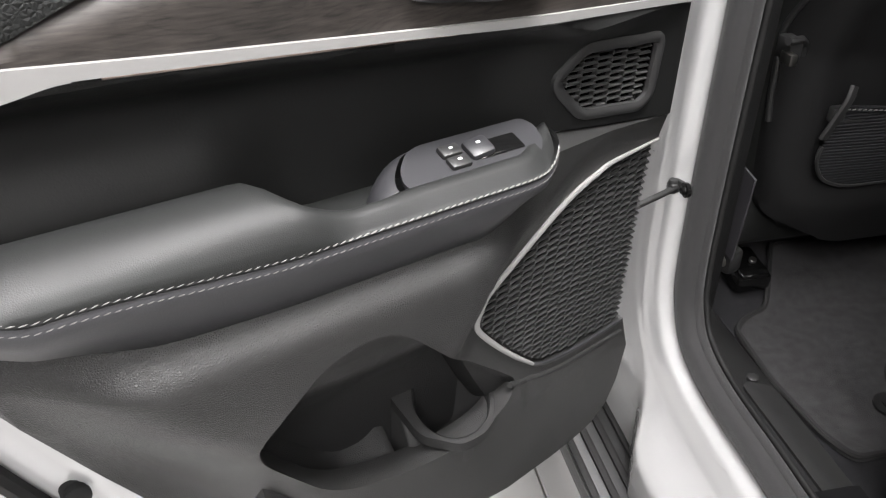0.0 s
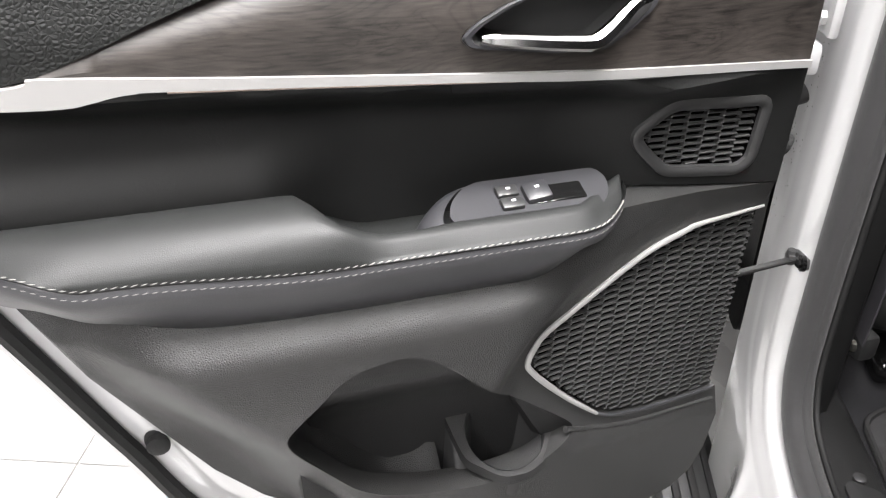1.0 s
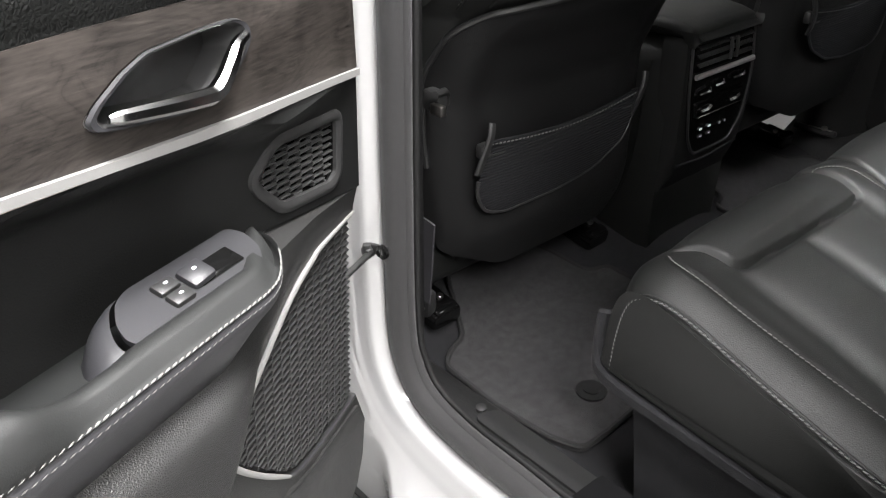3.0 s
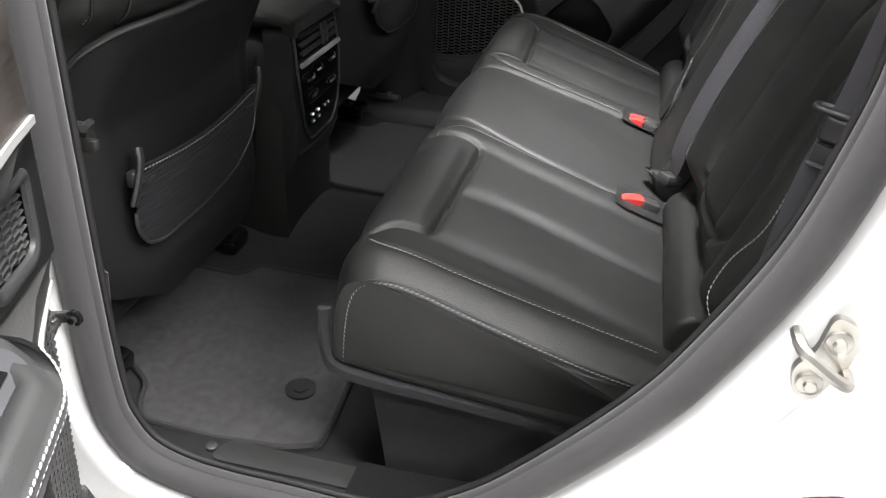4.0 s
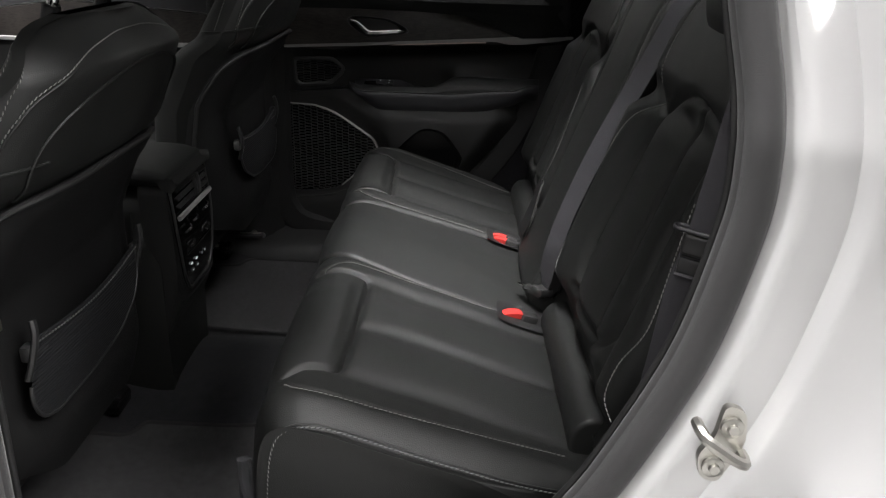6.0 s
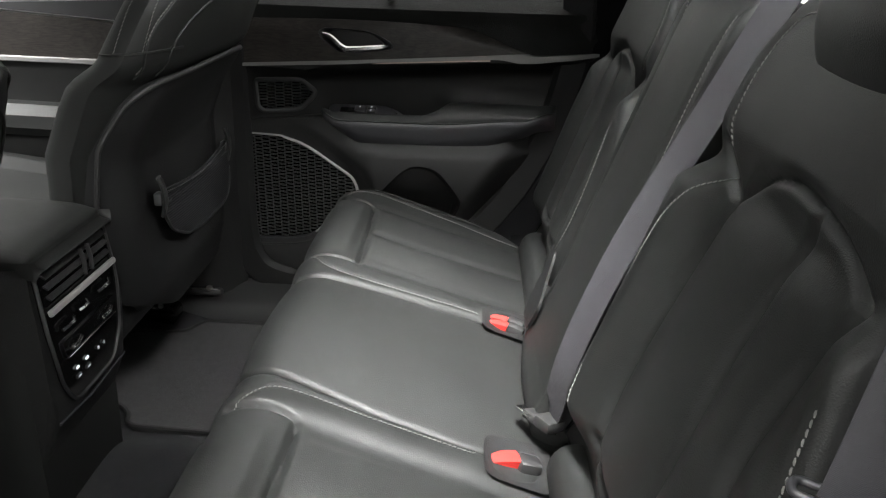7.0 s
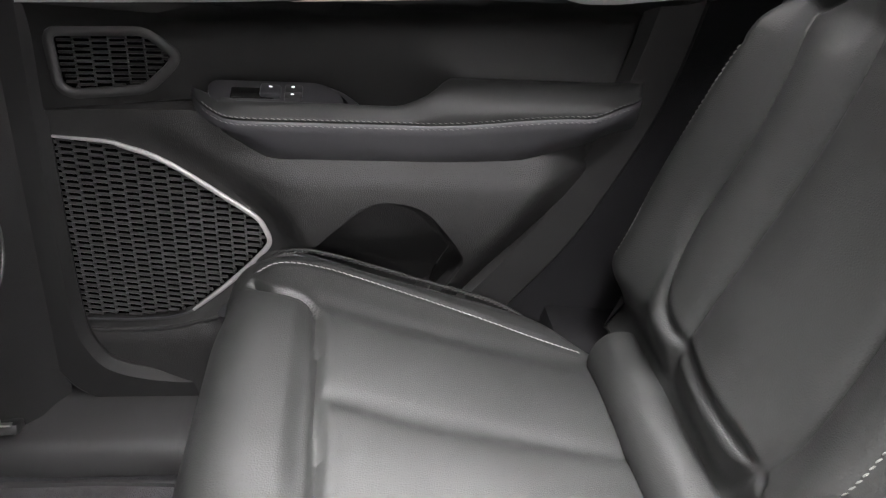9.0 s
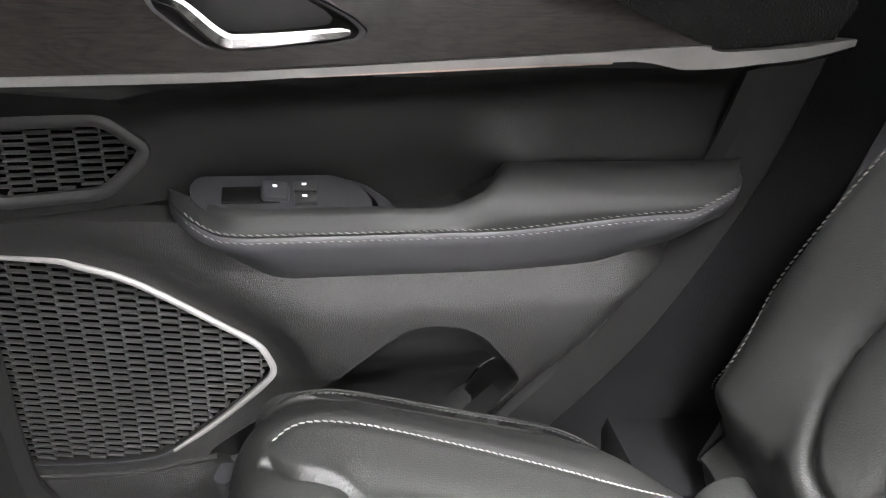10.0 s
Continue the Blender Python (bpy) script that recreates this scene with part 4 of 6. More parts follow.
for z in (1.090, 1.125):
    part("hinge_bolt", disc((-0.828, 0.020, z), 0.008, -0.006, (1, 0, 0), 6), PAINT, leaf)
part("cable_boot", sweep(curve_through([(-0.826, 0.034, 1.006), (-0.846, 0.029, 0.998), (-0.853, 0.0245, 0.978), (-0.851, 0.021, 0.958), (-0.834, 0.019, 0.950)], 6), circle(0.012, 12), up=(0, 1, 0)), RUBBER, car, "black ribbed rubber cable boot")
for k in range(7):
    part("boot_ring", sweep([Vector((-0.852 + 0.0015 * abs(k - 3) + 0.013 * math.cos(a), 0.0235 + 0.0012 * (k - 3), 0.978 + 0.006 * (k - 3))) + Vector((0, 0.013 * math.sin(a), 0)) for a in np.linspace(0, 2 * math.pi, 12, endpoint=False)], circle(0.0016, 5), up=(0, 0, 1), closed=True), RUBBER, bpy.data.objects["cable_boot"])

# water drops left on the paint beside the hinges and on the rear quarter
random.seed(5)
drops = []
for k in range(170):
    if k < 110:
        y, z, r = random.uniform(0.060, 0.100), random.uniform(0.82, 1.16), random.uniform(0.0005, 0.0010)
    else:
        y, z, r = random.uniform(-1.02, -0.90), random.uniform(0.98, 1.22), random.uniform(0.0005, 0.0011)
    x = body_at(y, z)
    ring = [(x - 0.0002, y + r * math.cos(a), z + r * math.sin(a)) for a in np.linspace(0, 2 * math.pi, 7)[:-1]]
    ring2 = [(x - r * 0.55, y + r * 0.6 * math.cos(a), z + r * 0.6 * math.sin(a)) for a in np.linspace(0, 2 * math.pi, 7)[:-1]]
    drops.append(loft([ring, ring2]))
beads = part("water_drops", join(*drops), GLASS, car, "small clear water drops", 60)
beads["kind"] = "stuff"
beads.visible_shadow = False

# sill, scuff plate and running board
part("sill_trim", loft([[(-0.760, y, 0.560), (-0.740, y, 0.572), (-0.715, y, 0.568), (-0.690, y, 0.556), (-0.668, y, 0.548), (-0.655, y, 0.535), (-0.650, y, 0.50), (-0.760, y, 0.50)] for y in np.linspace(0.16, -0.50, 20)]), PLASTIC, car, "grained black sill trim")
part("far_sill_trim", loft([[(0.790, y, 0.560), (0.740, y, 0.572), (0.715, y, 0.568), (0.690, y, 0.556), (0.668, y, 0.548), (0.655, y, 0.535), (0.650, y, 0.50), (0.790, y, 0.50)] for y in np.linspace(0.16, -0.60, 20)]), PLASTIC_FINE, car, "smooth black sill trim")
far_seal = [(0.740 - 0.27 * max(0.0, z - 1.22), y, z) for y, z in shrink(OPENING, 0.012)]
part("far_rebate", block((0.815, 0.02, 0.86), (0.03, 0.30, 0.75), 0.004), RUBBER, car, "black shut face behind the door seal")
part("far_seal", sweep(far_seal, bar(0.072, 0.028, 0.4), up=(1, 0, 0), closed=True), RUBBER, car, "black rubber door seal")
part("scuff_plate", sheet(rounded([(-0.725, -0.115), (-0.672, -0.115), (-0.672, -0.50), (-0.725, -0.50)], 0.014), lambda x, y: (x, y, 0.5745 - 0.9 * max(0, x + 0.715) * 0.45), step=0.02, rim=(0, 0, -0.012)), PLASTIC_FINE, car, "ribbed black scuff plate")
part("screw_cap", disc((-0.700, -0.105, 0.565), 0.008, 0.006, (0, 0, 1)), PLASTIC_FINE, car)
board = part("running_board", block((-0.845, -0.30, 0.335), (0.115, 1.9, 0.035), 0.008), PLASTIC_FINE, car, "black ribbed running board")
for k in range(4):
    part("tread_rib", block((-0.892 + 0.028 * k, -0.30, 0.3545), (0.013, 1.86, 0.007), 0.003), RUBBER, board)

# floor, tunnel, walls of the cabin
def cabin_floor(x, y):
    z = 0.500 + 0.035 * step01(y, 0.02, 0.20) + 0.030 * step01(y, 0.2, 0.5)
    z += 0.055 * math.exp(-(x / 0.15) ** 4)
    return (x, y, float(z))


part("floor_carpet", sheet(np.array([(-0.66, -0.70), (0.66, -0.70), (0.68, -0.4), (0.69, 0.2), (0.69, 1.2), (-0.69, 1.2), (-0.69, 0.2), (-0.665, -0.4)]), cabin_floor, step=0.03, rim=(0, 0, -0.03)), CARPET, car, "black moulded cabin carpet")
part("seat_riser", loft([[(x, -0.30, 0.69), (x, -0.315, 0.60), (x, -0.33, 0.50), (x, -0.9, 0.50), (x, -0.9, 0.69)] for x in np.linspace(-0.64, 0.64, 12)]), CARPET, car, "black carpet under the bench")
for s in (-1, 1):
    arc_in = [(y, z) for y, z in shrink(OPENING, 0.036) if y < -0.30 and z < 1.36]
    part("rear_side_trim", loft([[(s * (x0 - 0.27 * max(0, z - 1.22)), y + dy * min(1.0, (-y - 0.30) / 0.2), z + dz) for y, z in arc_in] for x0, dy, dz in ((0.748, 0.0, 0.0), (0.742, -0.040, 0.0), (0.722, -0.085, 0.0), (0.700, -0.130, 0.0), (0.690, -0.30, 0.0))], False, False), FELT, car, "black felt rear side trim")
    part("pillar_trim", loft([[(s * 0.735, y + 0.01, z) for y in (0.16,)] + [(s * 0.700, 0.150, z), (s * 0.676, 0.115, z), (s * 0.674, 0.060, z), (s * 0.700, 0.016, z), (s * 0.735, -0.012, z)] for z in np.linspace(0.53, 1.24, 16)], False, False), PLASTIC, car, "black lower pillar trim")
    part("upper_pillar", sweep([(s * 0.715, 0.06, 1.23), (s * 0.66, 0.07, 1.45), (s * 0.60, 0.08, 1.62)], bar(0.05, 0.11), up=(0, 1, 0)), HEADLINER, car, "black upper pillar trim")
    part("rear_pillar", sweep([(s * 0.745, -0.93, 1.22), (s * 0.70, -0.93, 1.45), (s * 0.62, -0.90, 1.62)], bar(0.05, 0.16), up=(0, 1, 0)), HEADLINER, car, "black rear pillar trim")
    part("front_pillar", sweep([(s * 0.76, 1.45, 1.15), (s * 0.68, 0.95, 1.48), (s * 0.60, 0.62, 1.62)], bar(0.07, 0.07), up=(0, 0, 1)), HEADLINER, car, "black windscreen pillar")
part("side_filler", block((0.665, -0.715, 0.645), (0.15, 0.17, 0.17), 0.02), FELT, car, "black felt beside the bench")
part("body_side", sheet(np.array([(-0.85, 0.30), (-0.85, 1.24), (-2.1, 1.24), (-2.1, 0.30)]), lambda y, z: (0.93 - 0.04 * abs(z - 0.8), y, z), step=0.2, rim=(-0.02, 0, 0)), PAINT, car, "white far side of the body")
part("dashboard", block((0, 1.15, 0.95), (1.40, 0.35, 0.45), 0.08, (0, 0, 0), 4), SOFT, car, "black dashboard")
part("firewall", block((0, 1.40, 0.72), (1.5, 0.04, 0.9), 0.0), CARPET, car)
part("tailgate_trim", block((0, -2.05, 0.85), (1.5, 0.06, 0.8), 0.02), PLASTIC, car, "black tailgate trim")
part("cargo_floor", block((0, -1.5, 0.70), (1.45, 1.15, 0.05), 0.01), CARPET, car, "black cargo carpet")
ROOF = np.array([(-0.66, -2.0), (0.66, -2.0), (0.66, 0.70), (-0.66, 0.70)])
# The roof opening is unseen, added so that a lamp reaches the bench.
ROOF_OPENING = rounded([(-0.50, -1.00), (0.50, -1.00), (0.50, -0.10), (-0.50, -0.10)], 0.06)
# unseen gap in the headliner, cut to steer lamp light onto the bench
LIGHT_GAP = rounded([(-0.44, -0.69), (0.16, -0.69), (0.16, -0.41), (-0.44, -0.41)], 0.04)
roof_z = lambda x, y, z0: (x, y, z0 + 0.07 * (1 - (x / 0.7) ** 2) - 0.015 * (y + 0.5) ** 2)
part("roof", sheet(ROOF, lambda x, y: roof_z(x, y, 1.66), [ROOF_OPENING], 0.12), PAINT, car, "white roof skin")
opening_pane = part("roof_glass", sheet(shrink(ROOF_OPENING, -0.01), lambda x, y: roof_z(x, y, 1.665), (), 0.12), GLASS, car, "clear glass over an unseen roof opening added for light")
opening_pane.visible_shadow = False
part("headliner", sheet(ROOF, lambda x, y: roof_z(x, y, 1.63), [LIGHT_GAP], 0.12), HEADLINER, car, "unseen black headliner with a gap added for light")
for s in (-1, 1):
    part("roof_rail", sweep([(s * 0.63, 0.72, 1.62), (s * 0.645, 0.1, 1.645), (s * 0.65, -0.6, 1.645), (s * 0.62, -1.95, 1.56)], bar(0.09, 0.07), up=(0, 0, 1)), PAINT, car)

# ---- front doors, closed ----
def front_door(name, s, label):
    d = thing(name, (s * 0.78, 0.6, 0.55), label, "car door", "front doors of the car", None, "structure")
    FLIP[0] = s < 0
    lay = lambda off: (lambda y, z: (0.735 + off - 0.02 * math.sin(math.pi * min(1, max(0, (z - 0.6) / 0.35))) + 0.16 * max(0, z - 1.16), y, z))
    part("inner_panel", sheet(rounded([(0.17, 0.56), (1.18, 0.56), (1.22, 0.80), (1.22, 1.085), (0.17, 1.075)], 0.03), lay(0.0), step=0.05, rim=(0.05, 0, 0)), SOFT, d, "soft black inner panel")
    part("wood_trim", sheet(np.array([(0.17, 1.085), (0.17, 1.16), (0.55, 1.185), (0.80, 1.15), (1.22, 1.115), (1.22, 1.095)]), lay(0.0), step=0.04, rim=(0.03, 0, 0)), WOOD, d, "grey wood veneer")
    part("upper_panel", sheet(np.array([(0.17, 1.165), (0.17, 1.215), (1.22, 1.165), (1.22, 1.12), (0.80, 1.155), (0.55, 1.19)]), lay(0.004), step=0.04, rim=(0.03, 0, 0)), POD, d, "charcoal upper panel")
    part("silver_strip", sweep([Vector(lay(0.0)(y, 1.080 + 0.008 * (y - 0.17))) + Vector((-0.004, 0, 0)) for y in np.linspace(0.17, 1.22, 20)], bar(0.012, 0.008), up=(1, 0, 0)), SILVER, d, "satin silver trim strip")
    part("armrest", sweep([(0.715, y, 0.945 + 0.02 * y) for y in np.linspace(0.17, 0.85, 12)], bar(0.08, 0.07, 0.3), up=(0, 0, 1)), LEATHER, d, "black leather armrest")
    part("outer_skin", sheet(np.array([(0.14, 0.36), (1.30, 0.36), (1.34, 1.16), (0.14, 1.21)]), lambda y, z: (0.90 + 0.03 * math.sin(math.pi * (z - 0.3)), y, z), step=0.1, rim=(-0.03, 0, 0)), PAINT, d, "white painted outer skin")
    pane = part("window_glass", sheet(np.array([(0.14, 1.20), (1.18, 1.16), (0.62, 1.60), (0.14, 1.62)]), lambda y, z: (0.80 - 0.34 * (z - 1.2), y, z), step=0.2), GLASS, d, "clear front window")
    pane.visible_shadow = False
    FLIP[0] = False


front_door("door_3", 1, "closed front car door with grey wood and silver strip")
front_door("door_4", -1, "closed front car door beside the driver seat")

# ---- floor mats ----
def floor_mat(s, name_label):
    FLIP[0] = s > 0
    out = rounded([(-0.627, 0.052), (-0.632, -0.060), (-0.624, -0.170), (-0.606, -0.217), (-0.550, -0.217), (-0.440, -0.212), (-0.175, -0.205), (-0.186, -0.090), (-0.190, 0.064), (-0.236, 0.080), (-0.252, 0.125), (-0.276, 0.205), (-0.480, 0.212), (-0.530, 0.130), (-0.560, 0.082), (-0.600, 0.070)], 0.016)
    lay = lambda x, y: (x, y, cabin_floor(x, y)[2] + 0.010 + 0.0015 * math.sin(31 * x + 17 * y))
    m = thing("floor_mat", ((0.4 if s > 0 else -0.4), 0.0, 0.51), name_label, "floor mat", "rear floor mats")
    part("mat_top", sheet(out, lay, step=0.02, rim=(0, 0, -0.009)), MAT, m)
    part("binding", sweep([Vector(lay(*q)) for q in shrink(out, 0.002)], circle(0.0045, 6), up=(0, 0, 1), closed=True), BINDING, m, "stitched edge binding")
    bx, by = -0.500, -0.145
    z = lay(bx, by)[2]
    part("retainer", join(disc((bx, by, z - 0.002), 0.024, 0.006, (0, 0, 1), 28), disc((bx, by, z + 0.004), 0.013, 0.003, (0, 0, 1), 24)), RUBBER, m, "round black retainer button")
    FLIP[0] = False


floor_mat(-1, "charcoal carpet floor mat with a bound edge on the cabin floor")
floor_mat(1, "charcoal carpet floor mat beside the far door")

# ---- rear bench ----
def body_loft(profile, x_at, disp, r=0.020, n_u=60, sides=(True, True), bow=0.0):
    """A padded body: a closed (y, z) section carried across from x0 to x1 with rounded ends; disp(x, y, z) swells or furrows its show side."""
    p = curve_through(profile, 14, True)
    t = np.roll(p, -1, 0) - np.roll(p, 1, 0)
    t /= np.linalg.norm(t, axis=1)[:, None]
    area = 0.5 * np.sum(p[:, 0] * np.roll(p[:, 1], -1) - np.roll(p[:, 0], -1) * p[:, 1])
    nrm = np.stack([t[:, 1], -t[:, 0]], 1) * (1 if area > 0 else -1)
    cols = [(0.0, a, r) for a in np.linspace(90, 0, 7)[:-1]] + [(u, 0, 0) for u in np.linspace(0, 1, n_u)] + [(1.0, a, r) for a in np.linspace(0, 90, 7)[1:]]
    rings = []
    for u, a, rr in cols:
        x0, x1 = x_at(p)
        inset = r * (1 - math.sin(radians(a))) if rr else r
        if rr:
            x = x0 + inset if u == 0.0 else x1 - inset
        else:
            x = x0 + r + (x1 - x0 - 2 * r) * u
        off = -r * (1 - math.cos(radians(a))) if rr else 0.0
        q = p + nrm * off
        dd = disp(x, q[:, 0], q[:, 1]) if not rr else disp(x, q[:, 0], q[:, 1]) * math.cos(radians(a))
        q = q + nrm * dd[:, None]
        rings.append(np.stack([x, q[:, 0], q[:, 1]], 1))
    return loft(rings)


bench = thing("rear_bench", (0, -0.6, 0.5), "black leather rear bench seat with pale contrast stitching", "car seat")
CUSHION = [(-0.70, 0.730), (-0.66, 0.7435), (-0.58, 0.768), (-0.50, 0.793), (-0.42, 0.818), (-0.35, 0.841), (-0.318, 0.850), (-0.297, 0.851), (-0.277, 0.845), (-0.261, 0.830), (-0.251, 0.803), (-0.246, 0.765),
           (-0.246, 0.725), (-0.258, 0.705), (-0.30, 0.698), (-0.50, 0.676), (-0.68, 0.655), (-0.715, 0.68)]
FLAP_GAP = [(-0.232, -0.275), (-0.231, -0.320), (-0.234, -0.347), (-0.246, -0.356), (-0.33, -0.356), (-0.46, -0.352), (-0.515, -0.349), (-0.533, -0.340), (-0.539, -0.322), (-0.545, -0.300), (-0.562, -0.280)]
INS_IN = [(-0.238, -0.358), (-0.245, -0.436), (-0.248, -0.52), (-0.258, -0.66)]
INS_OUT = [(-0.537, -0.352), (-0.535, -0.40), (-0.533, -0.46), (-0.540, -0.53), (-0.556, -0.65)]
RIB = [(-0.395, -0.358), (-0.388, -0.42), (-0.392, -0.50), (-0.408, -0.66)]
OUT_STITCH = [(-0.583, -0.284), (-0.595, -0.300), (-0.600, -0.33), (-0.599, -0.40), (-0.588, -0.52), (-0.578, -0.60), (-0.573, -0.65)]
IN_STITCH = [(-0.236, -0.277), (-0.219, -0.287), (-0.190, -0.310), (-0.182, -0.345), (-0.188, -0.435), (-0.194, -0.544), (-0.192, -0.565)]


def seam_x(y):
    """Where the middle cushion meets the outer ones."""
    return np.interp(y, [-0.70, -0.54, -0.435, -0.338, -0.294, -0.25], [0.180, 0.178, 0.170, 0.155, 0.148, 0.144])


def side_swell(x, y, z):
    x = np.full(np.shape(y), x)
    show = np.clip((z - 0.70) * 12, 0, 1)
    g = grooves(x, y, [(curve_through(FLAP_GAP, 4), 0.0046, 0.010), (INS_IN, 0.005, 0.004), (INS_OUT, 0.005, 0.004), (INS_IN, 0.016, 0.004), (INS_OUT, 0.016, 0.004), 
                       (curve_through(RIB, 3), 0.013, 0.0045), (curve_through(OUT_STITCH, 4), 0.004, 0.0022), (curve_through(IN_STITCH, 4), 0.004, 0.002)])
    crown = 0.010 * np.sin(np.pi * np.clip((-x - 0.27) / 0.13, 0, 1)) + 0.010 * np.sin(np.pi * np.clip((-x - 0.405) / 0.135, 0, 1))
    crown = crown * step01(-y, 0.345, 0.40) * 0.6
    bolster = 0.006 * np.exp(-((x + 0.605) / 0.030) ** 2) + 0.005 * np.exp(-((x + 0.215) / 0.03) ** 2)
    nose = 0.006 * step01(-y, 0.345, 0.325) * step01(np.abs(x + 0.40), 0.16, 0.08)
    roll_off = -0.018 * np.clip((-x - 0.598) / 0.055, 0, 1) ** 2
    corner = -0.012 * step01(-x, 0.56, 0.65) * step01(-y, 0.37, 0.28)
    return (g + crown + bolster + nose + roll_off + corner) * show


def cushion_top(x, y):
    p = curve_through(CUSHION, 5, True)
    top = p[(p[:, 1] > 0.72) & (p[:, 0] < -0.262)][:60]
    order = np.argsort(top[:, 0])
    return float(np.interp(y, top[order][:, 0], top[order][:, 1]))


def on_cushion(pts, swell):
    out = []
    for x, y in curve_through(pts, 8):
        z = cushion_top(x, y)
        out.append((x, y + 0.0, z + float(swell(x, np.array([y]), np.array([z]))[0]) + 0.0012))
    return out


def side_cushion(label, taper):
    x_at = lambda p: (-0.656 + taper * step01(-p[:, 0], 0.545, 0.68), -seam_x(p[:, 0]))
    c = part("seat_cushion", body_loft(CUSHION, x_at, side_swell, 0.016, 150), SEAT, bench, label, 70)
    part("stitching", join(stitches(on_cushion(OUT_STITCH, side_swell), (0, 0.1, 1), 0.0044, 0.0016), stitches(on_cushion(IN_STITCH, side_swell), (0, 0.1, 1), 0.0044, 0.0016)), THREAD, c, "pale seam stitching", 0, False)
    edge = curve_through([(-0.655, -0.272, 0.712), (-0.6560, -0.275, 0.76), (-0.6560, -0.281, 0.800), (-0.6555, -0.293, 0.824), (-0.654, -0.320, 0.8345), (-0.653, -0.36, 0.829), (-0.6540, -0.45, 0.800), (-0.6530, -0.55, 0.768), (-0.6545 + 0.36 * taper, -0.60, 0.752), (-0.6545 + 0.79 * taper, -0.64, 0.739)], 8)
    front = [(x, -0.2615, 0.822) for x in np.linspace(-0.60, -0.262, 36)]
    front = [(x, y - 0.012 * step01(abs(x + 0.41), 0.17, 0.21), z) for x, y, z in front]
    part("stitching", stitches(front, (0, 0.9, 0.4), 0.0044, 0.0016), THREAD, c, "pale front edge stitching", 0, False)
    part("piping", stitches(edge, (-0.95, 0, 0.3), 0.0044, 0.0016, 0.0014, 0.0010), DARK_THREAD, c, "grey edge stitching", 0, False)
    part("piping_cord", sweep([(x + 0.0015, y + 0.001, z + 0.0035) for x, y, z in edge], circle(0.0016, 6), up=(-0.7, 0, 0.7)), SEAT, c)
    part("base_edge", sweep(curve_through([(-0.63, -0.240, 0.770), (-0.644, -0.248, 0.720), (-0.650, -0.275, 0.694), (-0.648, -0.40, 0.680), (-0.644, -0.54, 0.666), (-0.652 + 0.8 * taper, -0.65, 0.653)], 6), bar(0.016, 0.020), up=(0, 0, 1)), CARPET, c, "black felt base edge")
    return c


side_cushion("black leather outer seat cushion", 0.018)
FLIP[0] = True
side_cushion("black leather outer seat cushion", 0.075)
FLIP[0] = False


def centre_swell(x, y, z):
    x = np.full(np.shape(y), x)
    show = np.clip((z - 0.70) * 12, 0, 1)
    return show * (0.012 * np.clip(1 - (x / 0.17) ** 2, 0, 1) - 0.004)


part("centre_cushion", body_loft(CUSHION, lambda p: (-seam_x(p[:, 0]) + 0.001, seam_x(p[:, 0]) - 0.001), centre_swell, 0.010, 50), SEAT, bench, "smooth black leather middle cushion", 70)

# backrests
LEAN = 0.344


def back_y(z):
    return -0.675 - LEAN * (z - 0.80)


def back_profile(top, thick=0.13):
    zs = np.linspace(0.76, top - 0.05, 12)
    pts = [(back_y(z), z) for z in zs]
    pts += [(back_y(top - 0.02) - 0.006, top - 0.018), (back_y(top) - 0.030, top), (back_y(top) - thick + 0.03, top - 0.006), (back_y(top) - thick, top - 0.05), (back_y(1.05) - thick, 1.05), (back_y(0.80) - thick, 0.78), (back_y(0.76) - 0.05, 0.745)]
    return pts


B_IN = [(-0.205, 0.82), (-0.190, 0.88), (-0.180, 0.93), (-0.182, 1.00), (-0.195, 1.075), (-0.225, 1.130), (-0.258, 1.155)]
B_RIB_IN = [(-0.315, 0.80), (-0.275, 0.86), (-0.256, 0.92), (-0.264, 1.026), (-0.291, 1.139)]
B_RIB = [(-0.445, 0.80), (-0.438, 0.93), (-0.428, 1.057), (-0.448, 1.178)]
B_TOP = [(-0.291, 1.139), (-0.310, 1.160), (-0.340, 1.177), (-0.395, 1.188), (-0.452, 1.184), (-0.505, 1.172), (-0.545, 1.150)]
B_RIB_OUT = [(-0.262, 0.853), (-0.39, 0.854), (-0.475, 0.862), (-0.512, 0.895), (-0.528, 0.950), (-0.519, 1.035), (-0.545, 1.150)]
B_NECK = [(-0.215, 1.180), (-0.240, 1.166), (-0.258, 1.155), (-0.291, 1.139)]
B_UP = [(-0.235, 1.177), (-0.221, 1.203), (-0.220, 1.240), (-0.238, 1.280), (-0.270, 1.303), (-0.333, 1.309)]
B_OUT = [(-0.622, 0.835), (-0.606, 0.862), (-0.604, 0.90), (-0.618, 0.955), (-0.606, 1.030), (-0.590, 1.10)]


